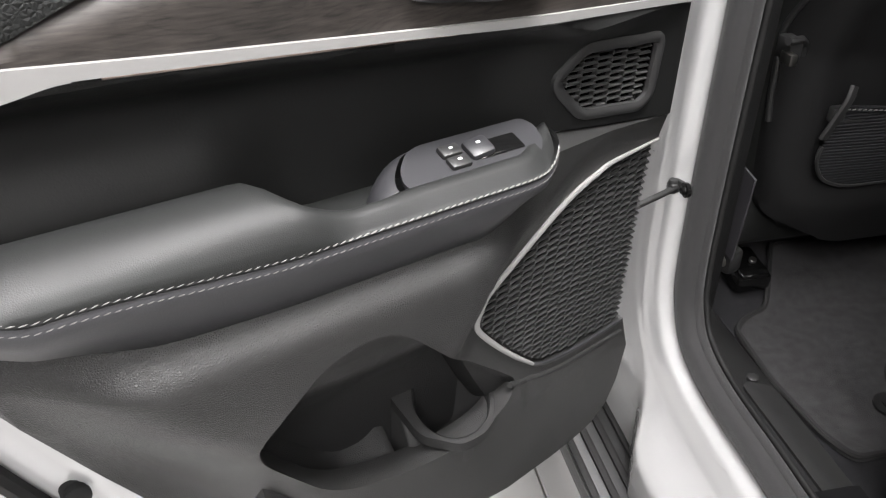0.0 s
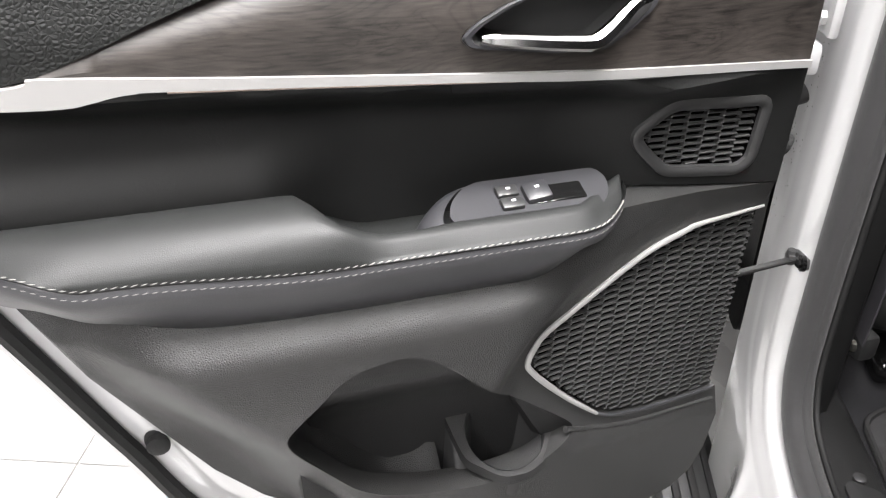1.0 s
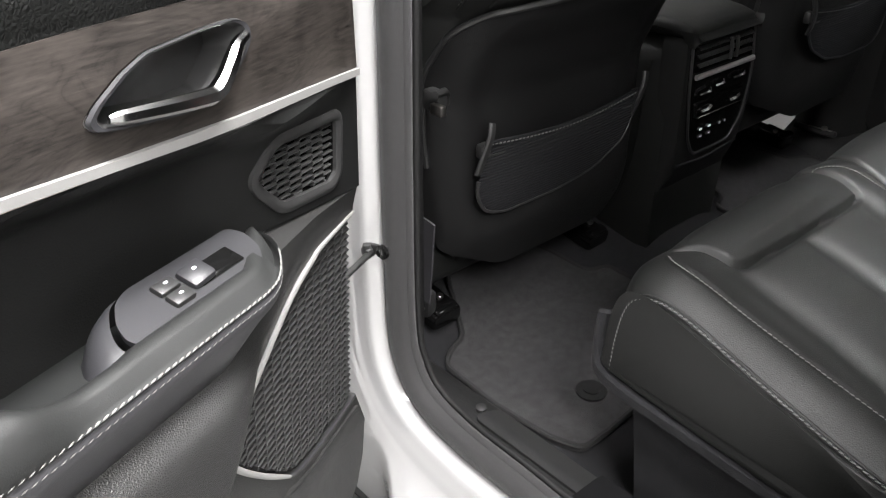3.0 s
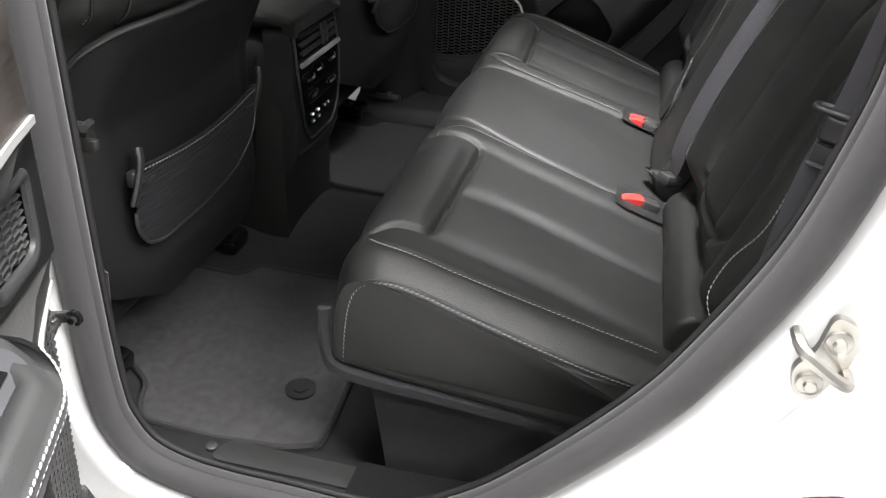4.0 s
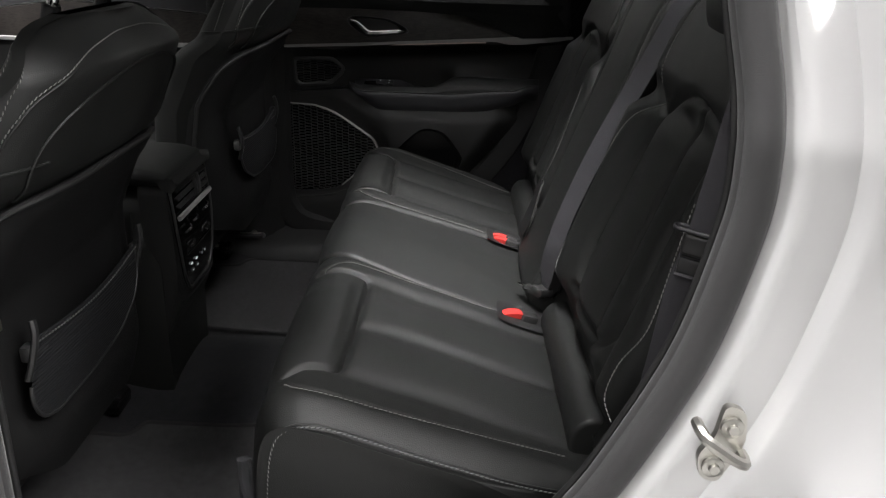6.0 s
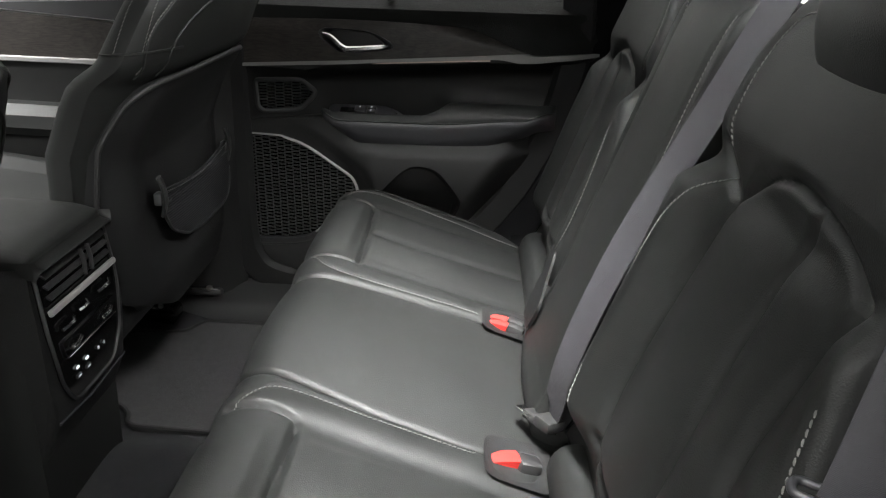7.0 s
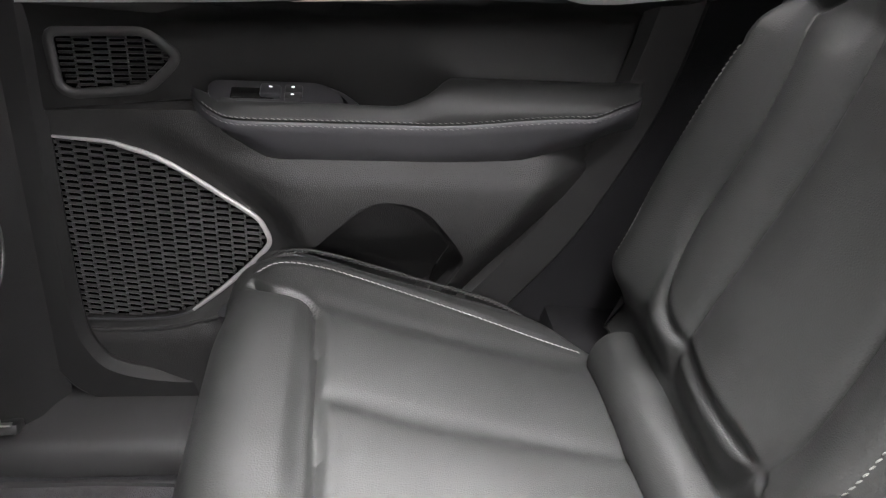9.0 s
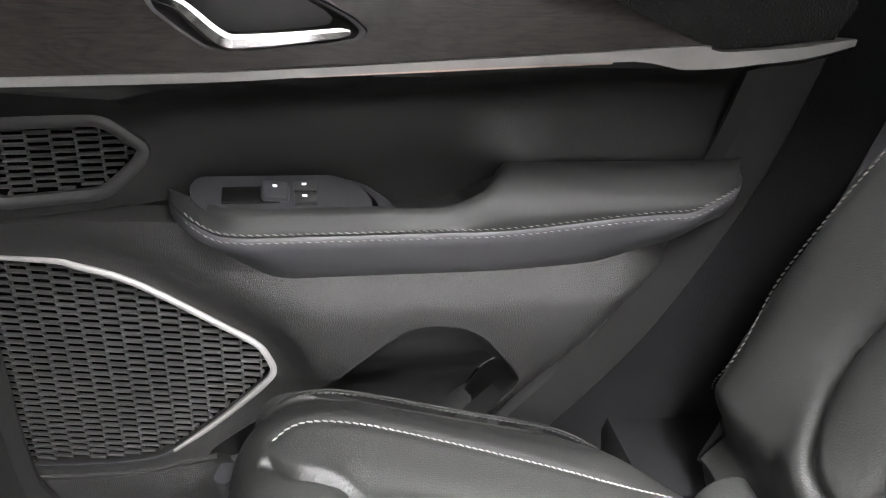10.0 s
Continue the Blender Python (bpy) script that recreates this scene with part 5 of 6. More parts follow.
def side_back_swell(x, y, z):
    x = np.full(np.shape(y), x) if np.ndim(x) == 0 else x
    show = step01(y - back_y(z), -0.030, -0.012)
    g = grooves(x, z, [(curve_through(B_RIB_IN, 4), 0.010, 0.010), (curve_through(B_RIB, 4), 0.0060, 0.0075), (curve_through(B_TOP, 4), 0.006, 0.012), (curve_through(B_RIB_OUT, 4), 0.008, 0.010),
                       (curve_through(B_NECK, 4), 0.006, 0.008), (curve_through(B_IN, 4), 0.005, 0.003), (curve_through(B_UP, 4), 0.005, 0.003), (curve_through(B_OUT, 4), 0.005, 0.003)])
    low = step01(z, 1.17, 1.12)
    crown = 0.012 * np.sin(np.pi * np.clip((-x - 0.27) / 0.165, 0, 1)) + 0.012 * np.sin(np.pi * np.clip((-x - 0.435) / 0.090, 0, 1))
    bolster = 0.024 * np.exp(-((x + 0.588) / 0.045) ** 2) + 0.030 * np.exp(-((x + 0.195) / 0.050) ** 2)
    upper = 0.018 * step01(z, 1.15, 1.20)
    return show * (step01(z, 0.80, 0.850) * (g + low * (crown + bolster) + upper) - 0.022 * step01(z, 0.86, 0.80))


def back_edges(p):
    z = p[:, 1]
    inner = np.interp(z, [0.76, 0.90, 1.05, 1.12, 1.17, 1.21, 1.26, 1.32], [-0.130, -0.112, -0.132, -0.165, -0.190, -0.176, -0.192, -0.235])
    outer = np.interp(z, [0.76, 0.85, 0.95, 1.05, 1.15, 1.25, 1.33], [-0.600, -0.618, -0.628, -0.620, -0.590, -0.560, -0.530])
    return outer, inner


def on_back(pts, swell, lift=0.0014):
    out = []
    for x, z in curve_through(pts, 8):
        y = back_y(z)
        s = float(swell(np.array([x]), np.array([y]), np.array([z]))[0]) + lift
        out.append((x, y + s * 0.945, z + s * 0.325))
    return out


def side_back(roll):
    b = part("backrest", body_loft(back_profile(1.325), back_edges, side_back_swell, 0.018, 110), SEAT, bench, "black leather outer backrest with fluted insert", 70)
    part("stitching", join(*[stitches(on_back(q, side_back_swell), (0, 0.945, 0.325), 0.0044, 0.0016) for q in (B_IN, B_UP, B_OUT)]), THREAD, b, "pale seam stitching", 0, False)
    # the headrest folds down over the top of the backrest
    h_prof = [(-0.832, 1.262), (-0.815, 1.31), (-0.825, 1.37), (-0.850, 1.44), (-0.885, 1.47), (-0.925, 1.45), (-0.930, 1.37), (-0.910, 1.30), (-0.875, 1.265)]
    part("headrest", body_loft(h_prof, lambda p: (np.full(len(p), -0.525), np.full(len(p), -0.312)), lambda x, y, z: np.zeros(np.shape(y)) + 0.006 * (1 - ((x + 0.42) / 0.12) ** 2), 0.030, 30), SEAT, bench, "black leather rear headrest", 70)
    part("lumbar_roll", body_loft([(y - roll, z) for y, z in [(-0.649, 0.752), (-0.653, 0.774), (-0.668, 0.789), (-0.690, 0.790), (-0.708, 0.774), (-0.710, 0.745), (-0.680, 0.728), (-0.656, 0.735)]], lambda p: (np.full(len(p), -0.556), np.full(len(p), -0.186)), lambda x, y, z: np.zeros(np.shape(y)) + 0.002, 0.006, 16), SEAT, bench, "rounded black leather base roll", 70)


side_back(0.004)
FLIP[0] = True
side_back(0.0)
FLIP[0] = False
C_LEFT = [(-0.098, 0.860), (-0.106, 0.95), (-0.100, 1.063), (-0.094, 1.20), (-0.098, 1.262), (-0.112, 1.288)]
C_RIGHT = [(-x, z) for x, z in C_LEFT]


def centre_back_swell(x, y, z):
    x = np.full(np.shape(y), x) if np.ndim(x) == 0 else x
    show = step01(y - back_y(z), -0.030, -0.012)
    g = grooves(x, z, [(curve_through(C_LEFT, 4), 0.005, 0.004), (curve_through(C_RIGHT, 4), 0.005, 0.004)])
    return show * (g + 0.026 + 0.006 * np.clip(1 - (x / 0.1) ** 2, 0, 1))


cb = part("centre_backrest", body_loft(back_profile(1.300), lambda p: (np.interp(p[:, 1], [0.76, 0.9, 1.1, 1.3], [-0.128, -0.124, -0.130, -0.140]), np.interp(p[:, 1], [0.76, 0.9, 1.1, 1.3], [0.128, 0.124, 0.130, 0.140])), centre_back_swell, 0.016, 50), SEAT, bench, "plain black leather middle backrest", 70)
part("stitching", join(*[stitches(on_back(q, centre_back_swell), (0, 0.945, 0.325), 0.0044, 0.0016) for q in (C_LEFT, C_RIGHT)]), THREAD, cb, "pale seam stitching", 0, False)
part("pull_strap", sheet(rounded([(0.152, 0.912), (0.130, 0.912), (0.090, 0.84), (0.098, 0.80), (0.160, 0.80), (0.165, 0.86)], 0.008), lambda x, z: (x, back_y(z) + 0.040 - 0.05 * abs(x - 0.13), z), step=0.01, rim=(0, -0.004, 0)), FELT_SHELL, bench, "black leather armrest pull strap")
hr_prof = [(-0.880, 1.315), (-0.868, 1.36), (-0.875, 1.42), (-0.900, 1.45), (-0.945, 1.44), (-0.955, 1.37), (-0.935, 1.315)]
part("headrest", body_loft(hr_prof, lambda p: (np.full(len(p), -0.11), np.full(len(p), 0.11)), lambda x, y, z: np.zeros(np.shape(y)), 0.03, 20), SEAT, bench, "black leather middle headrest", 70)

# ---- seat belts and buckles ----
def ribbon(path, w, th, ups):
    return sweep(curve_through(path, 6), bar(w, th, 0.3), up=ups)


belt = thing("seat_belt", (-0.66, -0.74, 0.8), "charcoal webbing seat belt with a sliding stop beside the door", "seat belt", "rear seat belts")
lap = [(-0.700, -0.795, 1.46), (-0.690, -0.771, 1.28), (-0.677, -0.750, 1.100), (-0.668, -0.738, 1.03), (-0.660, -0.730, 0.93), (-0.652, -0.724, 0.86), (-0.644, -0.720, 0.74)]
part("webbing", ribbon(lap, 0.048, 0.0018, (-0.80, 0.58, 0.1)), WEBBING, belt)
tilt = pose(-0.677, -0.749, 1.099) @ pose(0, 0, 0, 0, -5, 62)
stop = part("belt_tongue", join(moved(block((0, 0, -0.014), (0.052, 0.014, 0.026), 0.006, (0, 0, 0), 3), tilt), moved(block((0, 0.0, -0.040), (0.050, 0.008, 0.020), 0.0025), tilt)), PLASTIC_FINE, belt, "black belt stop block", 40)
oval = rounded([(-0.036, -0.006), (0.036, -0.006), (0.036, 0.008), (-0.036, 0.008)], 0.006)
part("frame", moved(sweep([(a, b, 0.0015) for a, b in oval], circle(0.0026, 8), up=(0, 0, 1), closed=True), tilt), POD, stop, "slim grey belt guide frame", 60)
part("fold_edge", moved(sweep([(x, 0.006, -0.049) for x in np.linspace(-0.025, 0.025, 5)], circle(0.0022, 6), up=(0, 0, 1)), tilt), WEBBING, stop, "sewn webbing fold")
belt_c = thing("seat_belt", (-0.12, -0.75, 0.8), "charcoal webbing middle seat belt across the backrest", "seat belt", "rear seat belts")
cpath = [(-0.205, -0.868, 1.40), (-0.196, -0.828, 1.305), (-0.176, -0.778, 1.18), (-0.157, -0.728, 1.06), (-0.145, -0.690, 0.95), (-0.141, -0.668, 0.87), (-0.134, -0.660, 0.815), (-0.120, -0.656, 0.790)]
part("webbing", ribbon(cpath, 0.048, 0.0018, (-0.38, 0.86, 0.33)), WEBBING, belt_c)
part("belt_tongue", join(block((-0.125, -0.644, 0.782), (0.050, 0.020, 0.012), 0.004, (10, 0, 35)), block((-0.142, -0.655, 0.790), (0.030, 0.030, 0.016), 0.004, (10, 0, 35))), PLASTIC_FINE, belt_c, "black belt tongue base")
part("tongue_blade", block((-0.108, -0.628, 0.784), (0.030, 0.016, 0.004), 0.0015, (10, 0, 35)), CHROME, belt_c, "bright steel tongue blade")
belt_r = thing("seat_belt", (0.66, -0.74, 0.8), "dark webbing seat belt beside the far door", "seat belt", "rear seat belts")
part("webbing", ribbon([(0.715, -0.90, 1.42), (0.700, -0.865, 1.15), (0.672, -0.785, 0.915), (0.664, -0.755, 0.850), (0.640, -0.770, 0.800)], 0.020, 0.0018, (-0.75, 0.45, 0.35)), WEBBING, belt_r)


def buckle(x, y, z, turn, label, double=False):
    b = thing("seat_belt_buckle", (x, y, z), label, "buckle", "rear buckles")
    for k in range(2 if double else 1):
        xx, zz = x + (0.020 * k - 0.010 if double else 0.0), z - 0.003
        w = 0.016 if double else 0.024
        part("housing", block((xx, y - 0.024, zz - 0.010), (w + 0.004, 0.030, 0.026), 0.005, (17, 0, turn)), PLASTIC_FINE, b, "black buckle housing")
        wedge = loft([[(-w / 2 * k2, -0.013, -0.010), (w / 2 * k2, -0.013, -0.010), (w / 2 * k2, -0.012, 0.006 * k2), (0, -0.012, 0.008 * k2), (-w / 2 * k2, -0.012, 0.006 * k2)] for k2 in (1.0,)] + [[(-w / 2 * q, yy, -0.010), (w / 2 * q, yy, -0.010), (w / 2 * q, yy, hh), (0, yy, hh + 0.0015), (-w / 2 * q, yy, hh)] for yy, hh, q in ((-0.002, 0.005, 1.0), (0.010, 0.002, 0.92), (0.020, -0.003, 0.75), (0.026, -0.009, 0.5))])
        part("release_button", moved(wedge, pose(xx, y, zz + 0.002, 17, 0, turn)), RED, b, "red release button")
    part("well", sheet(rounded([(x - 0.045, y + 0.030), (x + 0.040, y + 0.030), (x + 0.050, y - 0.055), (x - 0.050, y - 0.055)], 0.02), lambda a, c: (a, c, cushion_top(a, c) + 0.0075 - 0.012 * math.exp(-(((a - x) / 0.035) ** 2 + ((c - y + 0.01) / 0.03) ** 2))), step=0.008), FELT_SHELL, b, "black buckle pocket")
    return b


buckle(-0.190, -0.603, 0.768, 14, "red-buttoned seat belt buckle in the cushion gap")
buckle(0.186, -0.600, 0.766, -14, "pair of red-buttoned seat belt buckles in the cushion gap", True)

# ---- front seats ----
def shell_y(z):
    return 0.050 - 0.42 * max(0.0, z - 0.94) + 0.02 * step01(z, 0.75, 0.62)


SEAT_Z = [0.66, 0.90, 1.05, 1.12, 1.18, 1.22, 1.25, 1.268, 1.276]
SEAT_W = [0.240, 0.262, 0.274, 0.270, 0.256, 0.232, 0.198, 0.155, 0.100]


def front_seat(xc, mirror, label, shift=(0, 0, 0)):
    FLIP[0] = mirror
    c = -abs(xc)
    put = lambda name, geo, *rest: part(name, moved(geo, Matrix.Translation(shift)), *rest)
    seat = thing("front_seat", (xc, 0.25, 0.5), label, "car seat", "front seats")
    X = lambda u: c + u
    out = rounded([(-0.225, 0.70), (-0.238, 0.86), (-0.246, 0.985), (-0.236, 1.045), (-0.205, 1.072), (-0.10, 1.083), (0.10, 1.083), (0.205, 1.072), (0.238, 1.045), (0.250, 0.985), (0.252, 0.86), (0.240, 0.70), (0.12, 0.655), (-0.12, 0.655)], 0.02)

    def shell(u, z):
        side = abs((u - 0.004) / 0.248)
        return (X(u), shell_y(z) + 0.078 * side ** 5 - 0.016 + 0.016 * step01(side, 0.86, 0.66) * step01(z, 0.72, 0.80) * step01(z, 1.075, 1.00), z)
    put("back_shell", sheet(out, shell, step=0.014, rim=(0, 0.05, 0)), FELT_SHELL, seat, "black plastic seat back shell")

    # leather back above and round the shell, built from level rings
    def ring_at(a, z):
        w = float(np.interp(z, SEAT_Z, SEAT_W))
        over = float(step01(z, 1.060, 1.105))
        y0 = shell_y(z) + 0.012 - 0.030 * over + 0.055 * float(step01(z, 1.215, 1.276))
        d = float(np.interp(z, [0.66, 1.0, 1.20, 1.276], [0.16, 0.16, 0.135, 0.05]))
        ca, sa = math.cos(a), math.sin(a)
        px = w * abs(ca) ** 0.72 * (1 if ca >= 0 else -1)
        py = d / 2 * abs(sa) ** 0.62 * (1 if sa >= 0 else -1)
        return (X(px), y0 + d / 2 + py + 0.030 * (px / w) ** 4 * (sa < 0), z)
    rings = []
    for z in np.concatenate([np.linspace(0.66, 1.03, 6), np.linspace(1.05, 1.24, 18), [1.250, 1.258, 1.265, 1.270, 1.274, 1.276]]):
        rings.append([ring_at(2 * math.pi * k / 40, z) for k in range(40)])
    up = put("leather_back", loft(rings), SEAT, seat, "black leather seat back with stitched shoulders", 70)

    def rear(u, z, lift=0.0015):
        w = float(np.interp(z, SEAT_Z, SEAT_W))
        k = min(0.995, abs(u) / w)
        a = -math.acos(k ** (1 / 0.72)) if u >= 0 else -math.pi + math.acos(k ** (1 / 0.72))
        x, y, zz = ring_at(a, z)
        return (x, y - lift, zz)
    line3 = curve_through([(-0.206, 1.080), (-0.214, 1.110), (-0.203, 1.146), (-0.172, 1.176), (-0.120, 1.200), (-0.050, 1.216), (0.0, 1.219), (0.050, 1.216), (0.120, 1.200), (0.172, 1.176), (0.203, 1.146), (0.214, 1.110), (0.206, 1.080)], 6)
    put("seam", sweep([rear(*q) for q in line3], circle(0.0022, 6), up=(0, -1, 0)), SEAT, up)
    line2 = curve_through([(-0.246, 1.085), (-0.250, 1.130), (-0.236, 1.176), (-0.202, 1.212), (-0.140, 1.239), (-0.060, 1.252), (0.0, 1.254), (0.060, 1.252), (0.140, 1.239), (0.202, 1.212), (0.236, 1.176), (0.250, 1.130), (0.246, 1.085)], 6)
    put("seam", sweep([Vector(rear(*q, 0.0005)) + Vector((0, 0.0, -0.005)) for q in line2], circle(0.0018, 6), up=(0, -1, 0)), SEAT, up)
    put("stitching", stitches([rear(*q) for q in line2], (0, -1, 0.2)), THREAD, up, "pale shoulder stitching", 0, False)
    # the padded flanks: a level seam, two stitched seams above it
    for side in (-1, 1):
        turn = lambda a: a if side > 0 else math.pi - a
        flank = lambda a, z: Vector(ring_at(turn(a), z)) + Vector((side * 0.0012, -0.0006, 0))
        put("seam", sweep([flank(radians(q), 1.118 - 0.006 * math.sin(radians(q))) for q in np.linspace(30, -52, 16)], circle(0.0020, 6), up=(side, 0, 0)), SEAT, up)
        for a0, a1 in ((6, 20), (-24, -14)):
            line = [flank(radians(a0 + (a1 - a0) * q), 1.121 + 0.142 * q) for q in np.linspace(0, 1, 26)]
            put("stitching", stitches(line, (side, -0.4, 0.1)), THREAD, up, "pale flank stitching", 0, False)
    edge = [q for q in out if q[1] > 0.72]
    put("shell_lip", sweep([Vector(shell(a, b)) + Vector((0, -0.001, 0.001)) for a, b in edge], circle(0.0045, 8), up=(0, -1, 0)), PLASTIC_FINE, seat, "satin black shell rim")
    # net pocket with its clips
    net = rounded([(-0.176, 0.880), (-0.08, 0.870), (0.06, 0.868), (0.172, 0.880), (0.168, 0.840), (0.145, 0.805), (0.070, 0.772), (-0.02, 0.760), (-0.140, 0.760), (-0.180, 0.775), (-0.196, 0.810)], 0.02)
    net_fn = lambda u, z: (X(u), shell_y(z) - 0.012 - 0.010 * math.sin(math.pi * min(1, max(0, (z - 0.755) / 0.13))) * math.cos(u / 0.19 * 1.5), z)
    n = put("net_pocket", sheet(net, net_fn, step=0.012), NET, seat, "stretched black net pocket")
    hem = lambda t: (-0.176 + 0.348 * t, 0.880 - 0.0125 * math.sin(math.pi * t))
    put("net_hem", sweep([Vector(net_fn(*hem(t))) for t in np.linspace(0, 1, 20)], bar(0.009, 0.005), up=(0, -1, 0)), NET, n)
    put("stitching", stitches([Vector(net_fn(*hem(0.01 + 0.98 * t))) + Vector((0, -0.004, 0)) for t in np.linspace(0, 1, 30)], (0, -1, 0.1), 0.005, 0.003, 0.0022, 0.001), DARK_THREAD, n, "grey hem stitching", 0, False)
    low_edge = [q for q in net if q[1] < 0.862]
    put("net_border", sweep([Vector(net_fn(*q)) + Vector((0, 0.001, 0)) for q in low_edge], circle(0.0030, 6), up=(0, -1, 0)), PLASTIC_FINE, n, "black pocket border")
    for u, lean in ((-0.182, -1), (0.176, 1)):
        put("net_clip", join(sweep(curve_through([(X(u - 0.010), shell_y(0.84) - 0.010, 0.838), (X(u - 0.006), shell_y(0.86) - 0.018, 0.866), (X(u + 0.004), shell_y(0.89) - 0.020, 0.893), (X(u + 0.010), shell_y(0.91) - 0.016, 0.912)], 4), bar(0.013, 0.007, 0.4), up=(0, -1, 0)), block((X(u), shell_y(0.87) - 0.010, 0.872), (0.020, 0.014, 0.022), 0.004)), PLASTIC_FINE, n, "black net clip")
    # headrest on two posts
    for u in (-0.075, 0.075):
        put("headrest_post", sweep([(X(u), 0.005, 1.262), (X(u), -0.005, 1.30), (X(u), -0.020, 1.37)], circle(0.007, 10), up=(0, 1, 0)), CHROME, seat, "bright steel post")
        put("post_collar", sweep([(X(u), 0.004, 1.268), (X(u), 0.000, 1.284)], circle(0.013, 14, 0.8), up=(0, 1, 0)), PLASTIC_FINE, seat, "black post collar")
    put("headrest", moved(body_loft([(-0.075, 1.318), (-0.092, 1.36), (-0.098, 1.44), (-0.07, 1.490), (-0.01, 1.480), (0.035, 1.41), (0.030, 1.34), (-0.02, 1.302)], lambda p: (np.full(len(p), -0.135), np.full(len(p), 0.135)), lambda x, y, z: np.zeros(np.shape(y)), 0.045, 20), Matrix.Translation((c, 0.0, 0.0))), SEAT, seat, "black leather front headrest", 70)
    # cushion, valance and floor rails
    put("seat_cushion", moved(body_loft([(0.10, 0.66), (0.14, 0.745), (0.25, 0.775), (0.45, 0.80), (0.60, 0.81), (0.66, 0.78), (0.65, 0.70), (0.40, 0.64), (0.15, 0.62)], lambda p: (np.full(len(p), -0.255), np.full(len(p), 0.255)), lambda x, y, z: 0.02 * (abs(x) > 0.19) * np.clip((z - 0.7) * 8, 0, 1), 0.03, 30), Matrix.Translation((c, 0, 0))), SEAT, seat, "black leather front cushion", 70)
    put("valance", block((c, 0.34, 0.655), (0.50, 0.44, 0.10), 0.03), PLASTIC, seat, "black plastic seat base")
    for u in (-0.185, 0.215):
        rail = part("rail", join(block((X(u), 0.36, 0.548), (0.045, 0.46, 0.025), 0.006), block((X(u), 0.36, 0.59), (0.03, 0.3, 0.07), 0.006)), PLASTIC, seat, "black seat rail")
        part("end_cap", join(block((X(u), 0.145, 0.552), (0.062, 0.080, 0.032), 0.009, (8, 0, 0)), block((X(u), 0.118, 0.560), (0.050, 0.020, 0.022), 0.006, (20, 0, 0))), GLOSS, rail, "gloss black rail cap")
        part("rail_bolt", disc((X(u + 0.012), 0.142, 0.568), 0.006, 0.006, (0, -0.3, 1), 8), STEEL, rail)
    FLIP[0] = False


front_seat(-0.385, False, "black leather driver seat seen from behind, with net pocket")
front_seat(0.40, True, "black leather passenger seat seen from behind, with net pocket", (-0.005, -0.066, 0.070))

# ---- centre console ----
console = thing("centre_console", (0, 0.2, 0.52), "black centre console with rear air vents and climate controls", "console")
rings = []
for y, z0, w0, w1 in ((0.70, 0.90, 0.13, 0.12), (0.45, 0.945, 0.130, 0.118), (0.15, 0.950, 0.122, 0.110), (0.06, 0.948, 0.118, 0.106), (0.034, 0.944, 0.112, 0.100)):
    rings.append([(-w0, y, 0.52), (-w0 - 0.006, y, 0.66), (-w0 - 0.006, y, 0.80), (-w1 - 0.004, y, z0 - 0.06), (-w1, y, z0 - 0.03), (-w1 + 0.03, y, z0), (w1 - 0.03, y, z0), (w1, y, z0 - 0.03), (w1 + 0.004, y, z0 - 0.06), (w0 + 0.006, y, 0.80), (w0 + 0.006, y, 0.66), (w0, y, 0.52)])
part("console_body", loft(rings), SEAT, console, "black leather-wrapped console sides", 60)
for s in (-1, 1):
    part("side_seam", sweep(curve_through([(s * 0.1215, 0.075, 0.905), (s * 0.1275, 0.078, 0.84), (s * 0.1280, 0.082, 0.76), (s * 0.1270, 0.095, 0.68), (s * 0.124, 0.120, 0.61)], 6), circle(0.0016, 6), up=(s, 0, 0)), SEAT, console)
part("armrest_lid", body_loft([(0.026, 0.946), (0.014, 0.957), (0.026, 0.970), (0.10, 0.978), (0.35, 0.976), (0.38, 0.965), (0.37, 0.946)], lambda p: (np.full(len(p), -0.108), np.full(len(p), 0.108)), lambda x, y, z: np.zeros(np.shape(y)), 0.016, 16), SEAT, console, "black leather armrest lid", 70)
panel = lambda x, v: (x, 0.022 - 0.016 * math.sin(math.pi * max(0, v) / 0.37) + 0.03 * step01(v, 0.12, 0.0), 0.610 + v)
over = lambda lift: (lambda x, v: Vector(panel(x, v)) + Vector((0, -lift, 0)))
face = part("rear_face", sheet(rounded([(-0.116, 0.0), (0.116, 0.0), (0.118, 0.22), (0.108, 0.345), (-0.108, 0.345), (-0.118, 0.22)], 0.03), panel, step=0.015, rim=(0, 0.05, 0)), PLASTIC, console, "black console rear face")
bezel_out = rounded([(-0.060, 0.122), (0.060, 0.122), (0.090, 0.165), (0.104, 0.250), (0.100, 0.342), (-0.100, 0.342), (-0.104, 0.250), (-0.090, 0.165)], 0.018)
part("bezel", sheet(bezel_out, over(0.004), step=0.015, rim=(0, 0.012, 0)), GLOSS, console, "gloss black control bezel")
part("bezel_rim", sweep([over(0.0045)(*q) for q in bezel_out], circle(0.0028, 6), up=(0, -1, 0), closed=True), PLASTIC_FINE, console, "satin black rim")
vent = part("air_vent", sheet(rounded([(-0.094, 0.282), (0.094, 0.282), (0.092, 0.336), (-0.092, 0.336)], 0.008), over(0.0055), step=0.02, rim=(0, 0.012, 0)), GLOSS, console, "dark recessed air vent")
for v in (0.294, 0.309, 0.324):
    part("vent_blade", sweep([over(0.0085)(x, v) for x in np.linspace(-0.088, 0.088, 6)], bar(0.009, 0.0025), up=(0, -0.5, 0.85)), PLASTIC, vent)
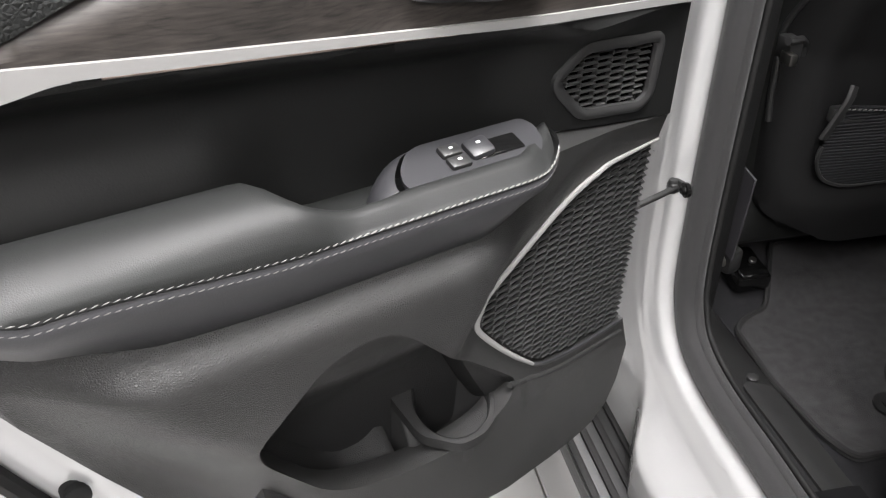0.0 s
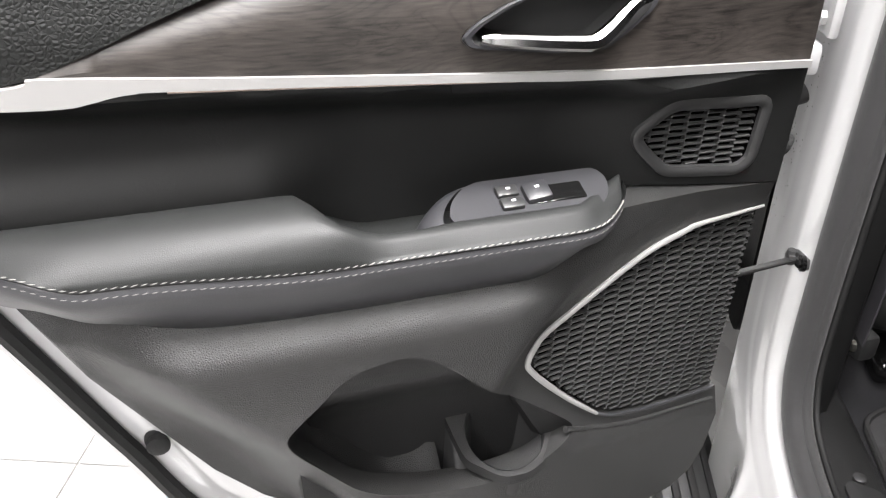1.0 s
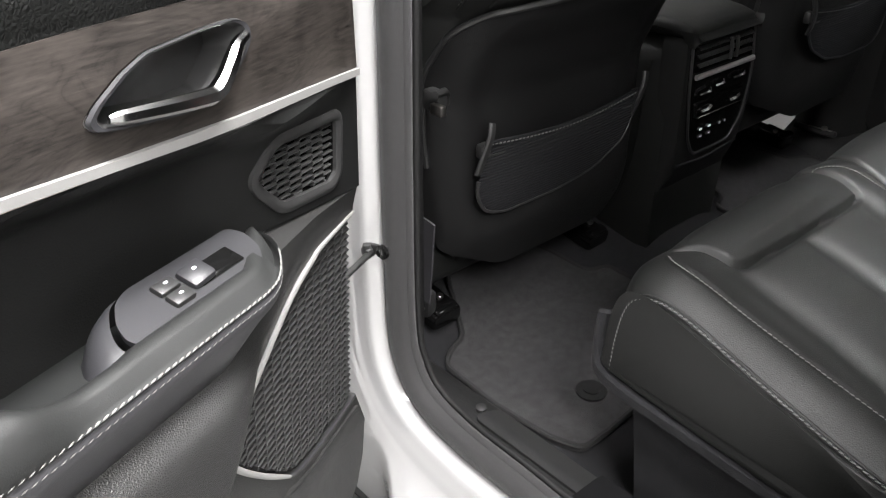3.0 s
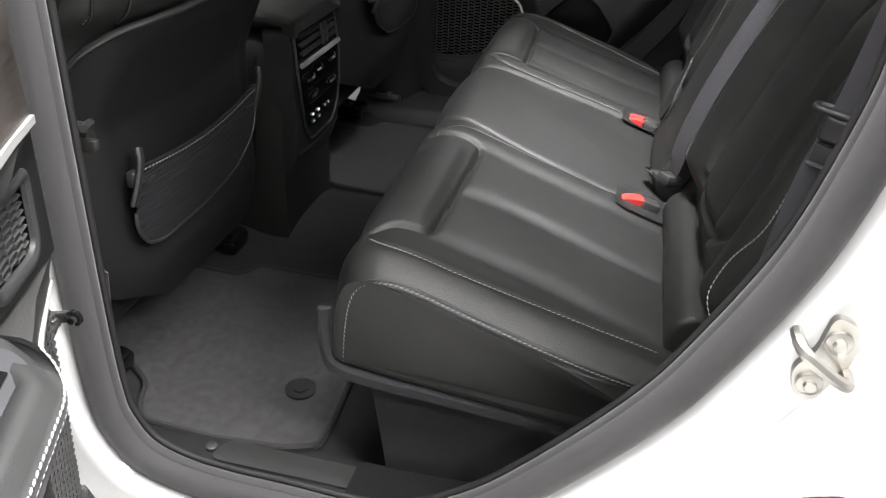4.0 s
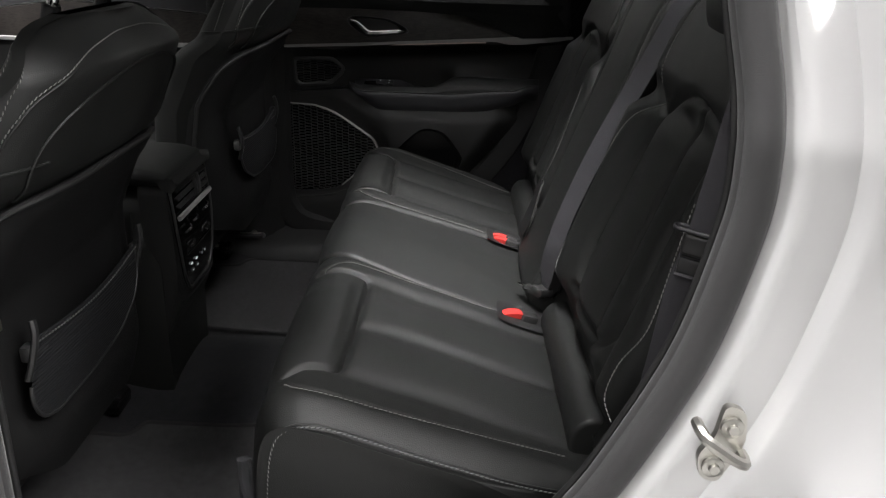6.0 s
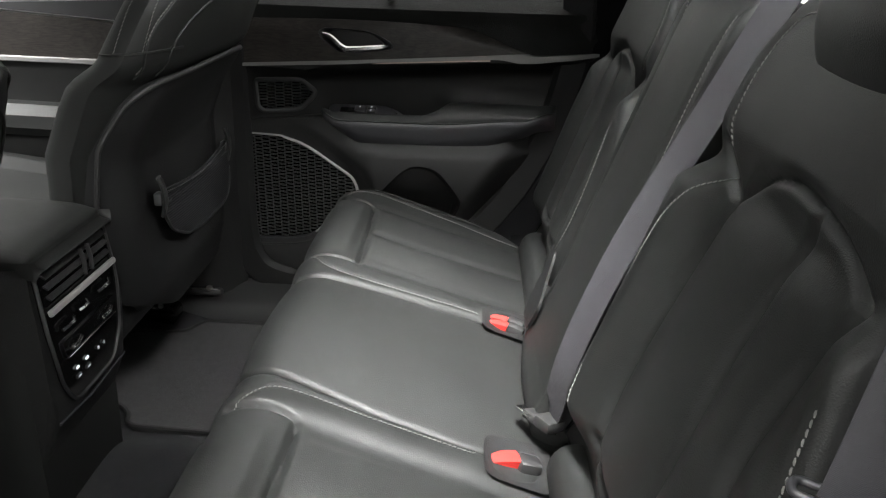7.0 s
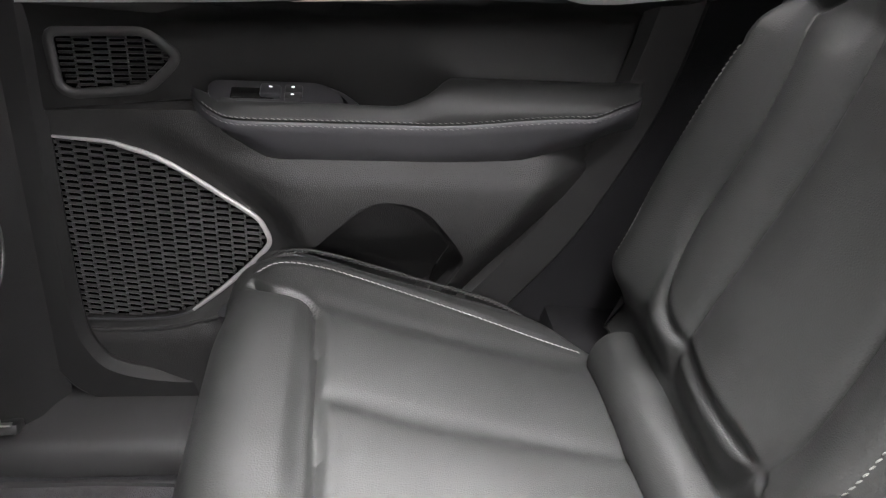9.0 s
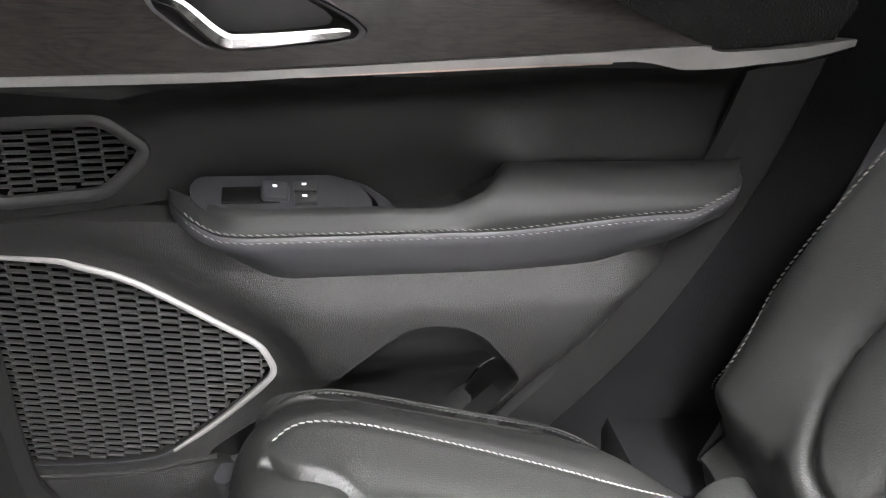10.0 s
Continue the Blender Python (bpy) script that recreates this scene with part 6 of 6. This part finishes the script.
for x0 in (0.006, 0.026):
    part("vent_tab", sweep([over(0.013)(x0, 0.290), over(0.015)(x0 + 0.001, 0.309), over(0.013)(x0 + 0.002, 0.328)], bar(0.004, 0.006), up=(0, -1, 0)), PLASTIC_FINE, vent)
part("vent_strip", sweep([over(0.010)(x, 0.2755) for x in np.linspace(-0.094, 0.096, 8)], bar(0.009, 0.007), up=(0, -1, 0.2)), SILVER, console, "satin silver strip under the vent")
for x0, v, wide in ((-0.058, 0.244, 0.030), (0.052, 0.252, 0.034), (-0.012, 0.250, 0.020)):
    part("toggle", sweep([over(0.008)(x0 - wide / 2, v - 0.003), over(0.013)(x0 - wide / 4, v), over(0.014)(x0 + wide / 4, v + 0.001), over(0.009)(x0 + wide / 2, v + 0.004)], bar(0.0050, 0.004), up=(0, -0.8, 0.6)), CHROME, console, "bright metal toggle")
lower = part("climate_bar", sheet(rounded([(-0.074, 0.196), (0.078, 0.196), (0.082, 0.224), (-0.078, 0.224)], 0.006), over(0.0075), step=0.02, rim=(0, 0.008, 0)), GLOSS, console, "gloss black climate key bar")
part("bar_edge", sweep([over(0.0085)(x, 0.198) for x in np.linspace(-0.070, 0.074, 8)], bar(0.0022, 0.002), up=(0, -1, 0)), CHROME, lower, "thin bright key edge")
for x0 in (-0.050, 0.046):
    part("key", sweep([over(0.010)(x0 - 0.016, 0.209), over(0.013)(x0, 0.211), over(0.010)(x0 + 0.016, 0.214)], bar(0.006, 0.003), up=(0, -0.8, 0.6)), CHROME, lower, "bright metal key")
for x0 in (-0.050, -0.022):
    port = part("usb_port", block(Vector(over(0.006)(x0, 0.158)), (0.013, 0.004, 0.006), 0.0015), PLASTIC_FINE, console, "black charging port")
    part("symbol", block(Vector(over(0.0062)(x0, 0.158)), (0.008, 0.0042, 0.0022), 0.0006, (0, 0, 0), 1), BACKLIT, port)
    part("symbol", block(Vector(over(0.0060)(x0, 0.171)), (0.008, 0.002, 0.0045), 0.0008, (0, 0, 0), 1), BACKLIT, port)
for x0 in (0.014, 0.032):
    part("symbol", block(Vector(over(0.0060)(x0, 0.168)), (0.004, 0.002, 0.005), 0.0008, (0, 0, 0), 1), WHITE_MARK, console)
part("lower_strip", sweep([over(0.001)(x, 0.098 + 0.10 * abs(x)) for x in np.linspace(-0.100, 0.106, 8)], bar(0.004, 0.004), up=(0, -1, 0)), POD, console, "thin satin edge strip")

# ---- pillar hardware ----
hook = thing("coat_hook", (-0.67, 0.02, 1.0), "small black and bright belt guide on the pillar trim", "hook")
part("bracket", block((-0.670, 0.027, 0.974), (0.018, 0.030, 0.028), 0.004), PLASTIC_FINE, hook)
part("finger", sweep([(-0.688, 0.007, 0.990), (-0.666, 0.014, 0.988), (-0.646, 0.032, 0.975), (-0.643, 0.036, 0.960)], circle(0.005, 8), up=(0, 0, 1)), PLASTIC_FINE, hook)
part("plate", block((-0.680, 0.010, 0.968), (0.010, 0.022, 0.014), 0.002), STEEL, hook, "bright steel plate")
anchor = thing("belt_anchor", (-0.66, 0.08, 0.62), "small black belt anchor at the pillar foot", "anchor")
part("cover", block((-0.660, 0.075, 0.640), (0.03, 0.05, 0.04), 0.008, (0, 0, 20)), PLASTIC_FINE, anchor)
part("bolt", disc((-0.672, 0.055, 0.645), 0.008, -0.006, (1, 0, 0), 8), STEEL, anchor)
part("strap", sweep([(-0.672, 0.050, 0.66), (-0.672, 0.045, 0.72), (-0.676, 0.035, 0.80)], bar(0.03, 0.003), up=(1, 0, 0)), WEBBING, anchor)

far_anchor = thing("belt_anchor", (0.68, 0.08, 0.56), "small bright belt anchor at the foot of the far pillar", "anchor")
part("cover", block((0.672, 0.085, 0.566), (0.030, 0.105, 0.016), 0.006, (0, 18, 2)), PLASTIC_FINE, far_anchor, "black anchor cover")
part("plate", block((0.664, 0.070, 0.576), (0.010, 0.060, 0.003), 0.001, (0, 18, 2)), STEEL, far_anchor, "bright steel plate")
part("bolt", disc((0.664, 0.060, 0.577), 0.008, 0.005, (-0.3, 0, 1), 8), STEEL, far_anchor)

# ---- garage floor tiles ----
TILE = 0.60
me = bpy.data.meshes.new("tile")
geo = block((0, 0, 0), (TILE - 0.005, TILE - 0.005, 0.010), 0.0015, (0, 0, 0), 1)
me.from_pydata(geo[0], [], geo[1])
me.materials.append(FLOOR_TILE)
for i in range(-8, 3):
    for j in range(-7, 9):
        t = new("tile", me)
        t.location = (i * TILE + 0.05, j * TILE + 0.03, 0.0)
        t.parent = garage_floor
me2 = bpy.data.meshes.new("far_tiles")
far = [block((i * TILE + 0.05, j * TILE + 0.03, 0.0), (TILE - 0.005, TILE - 0.005, 0.010), 0, (0, 0, 0), 1) for i in range(-10, 10) for j in range(-10, 10) if not (-8 <= i < 3 and -7 <= j < 9)]
geo = join(*far)
me2.from_pydata(geo[0], [], geo[1])
me2.materials.append(FLOOR_TILE)
tagged(new("far_tiles", me2), "pale polished tiles of the garage floor", kind="stuff")
bpy.data.objects["far_tiles"].parent = garage_floor
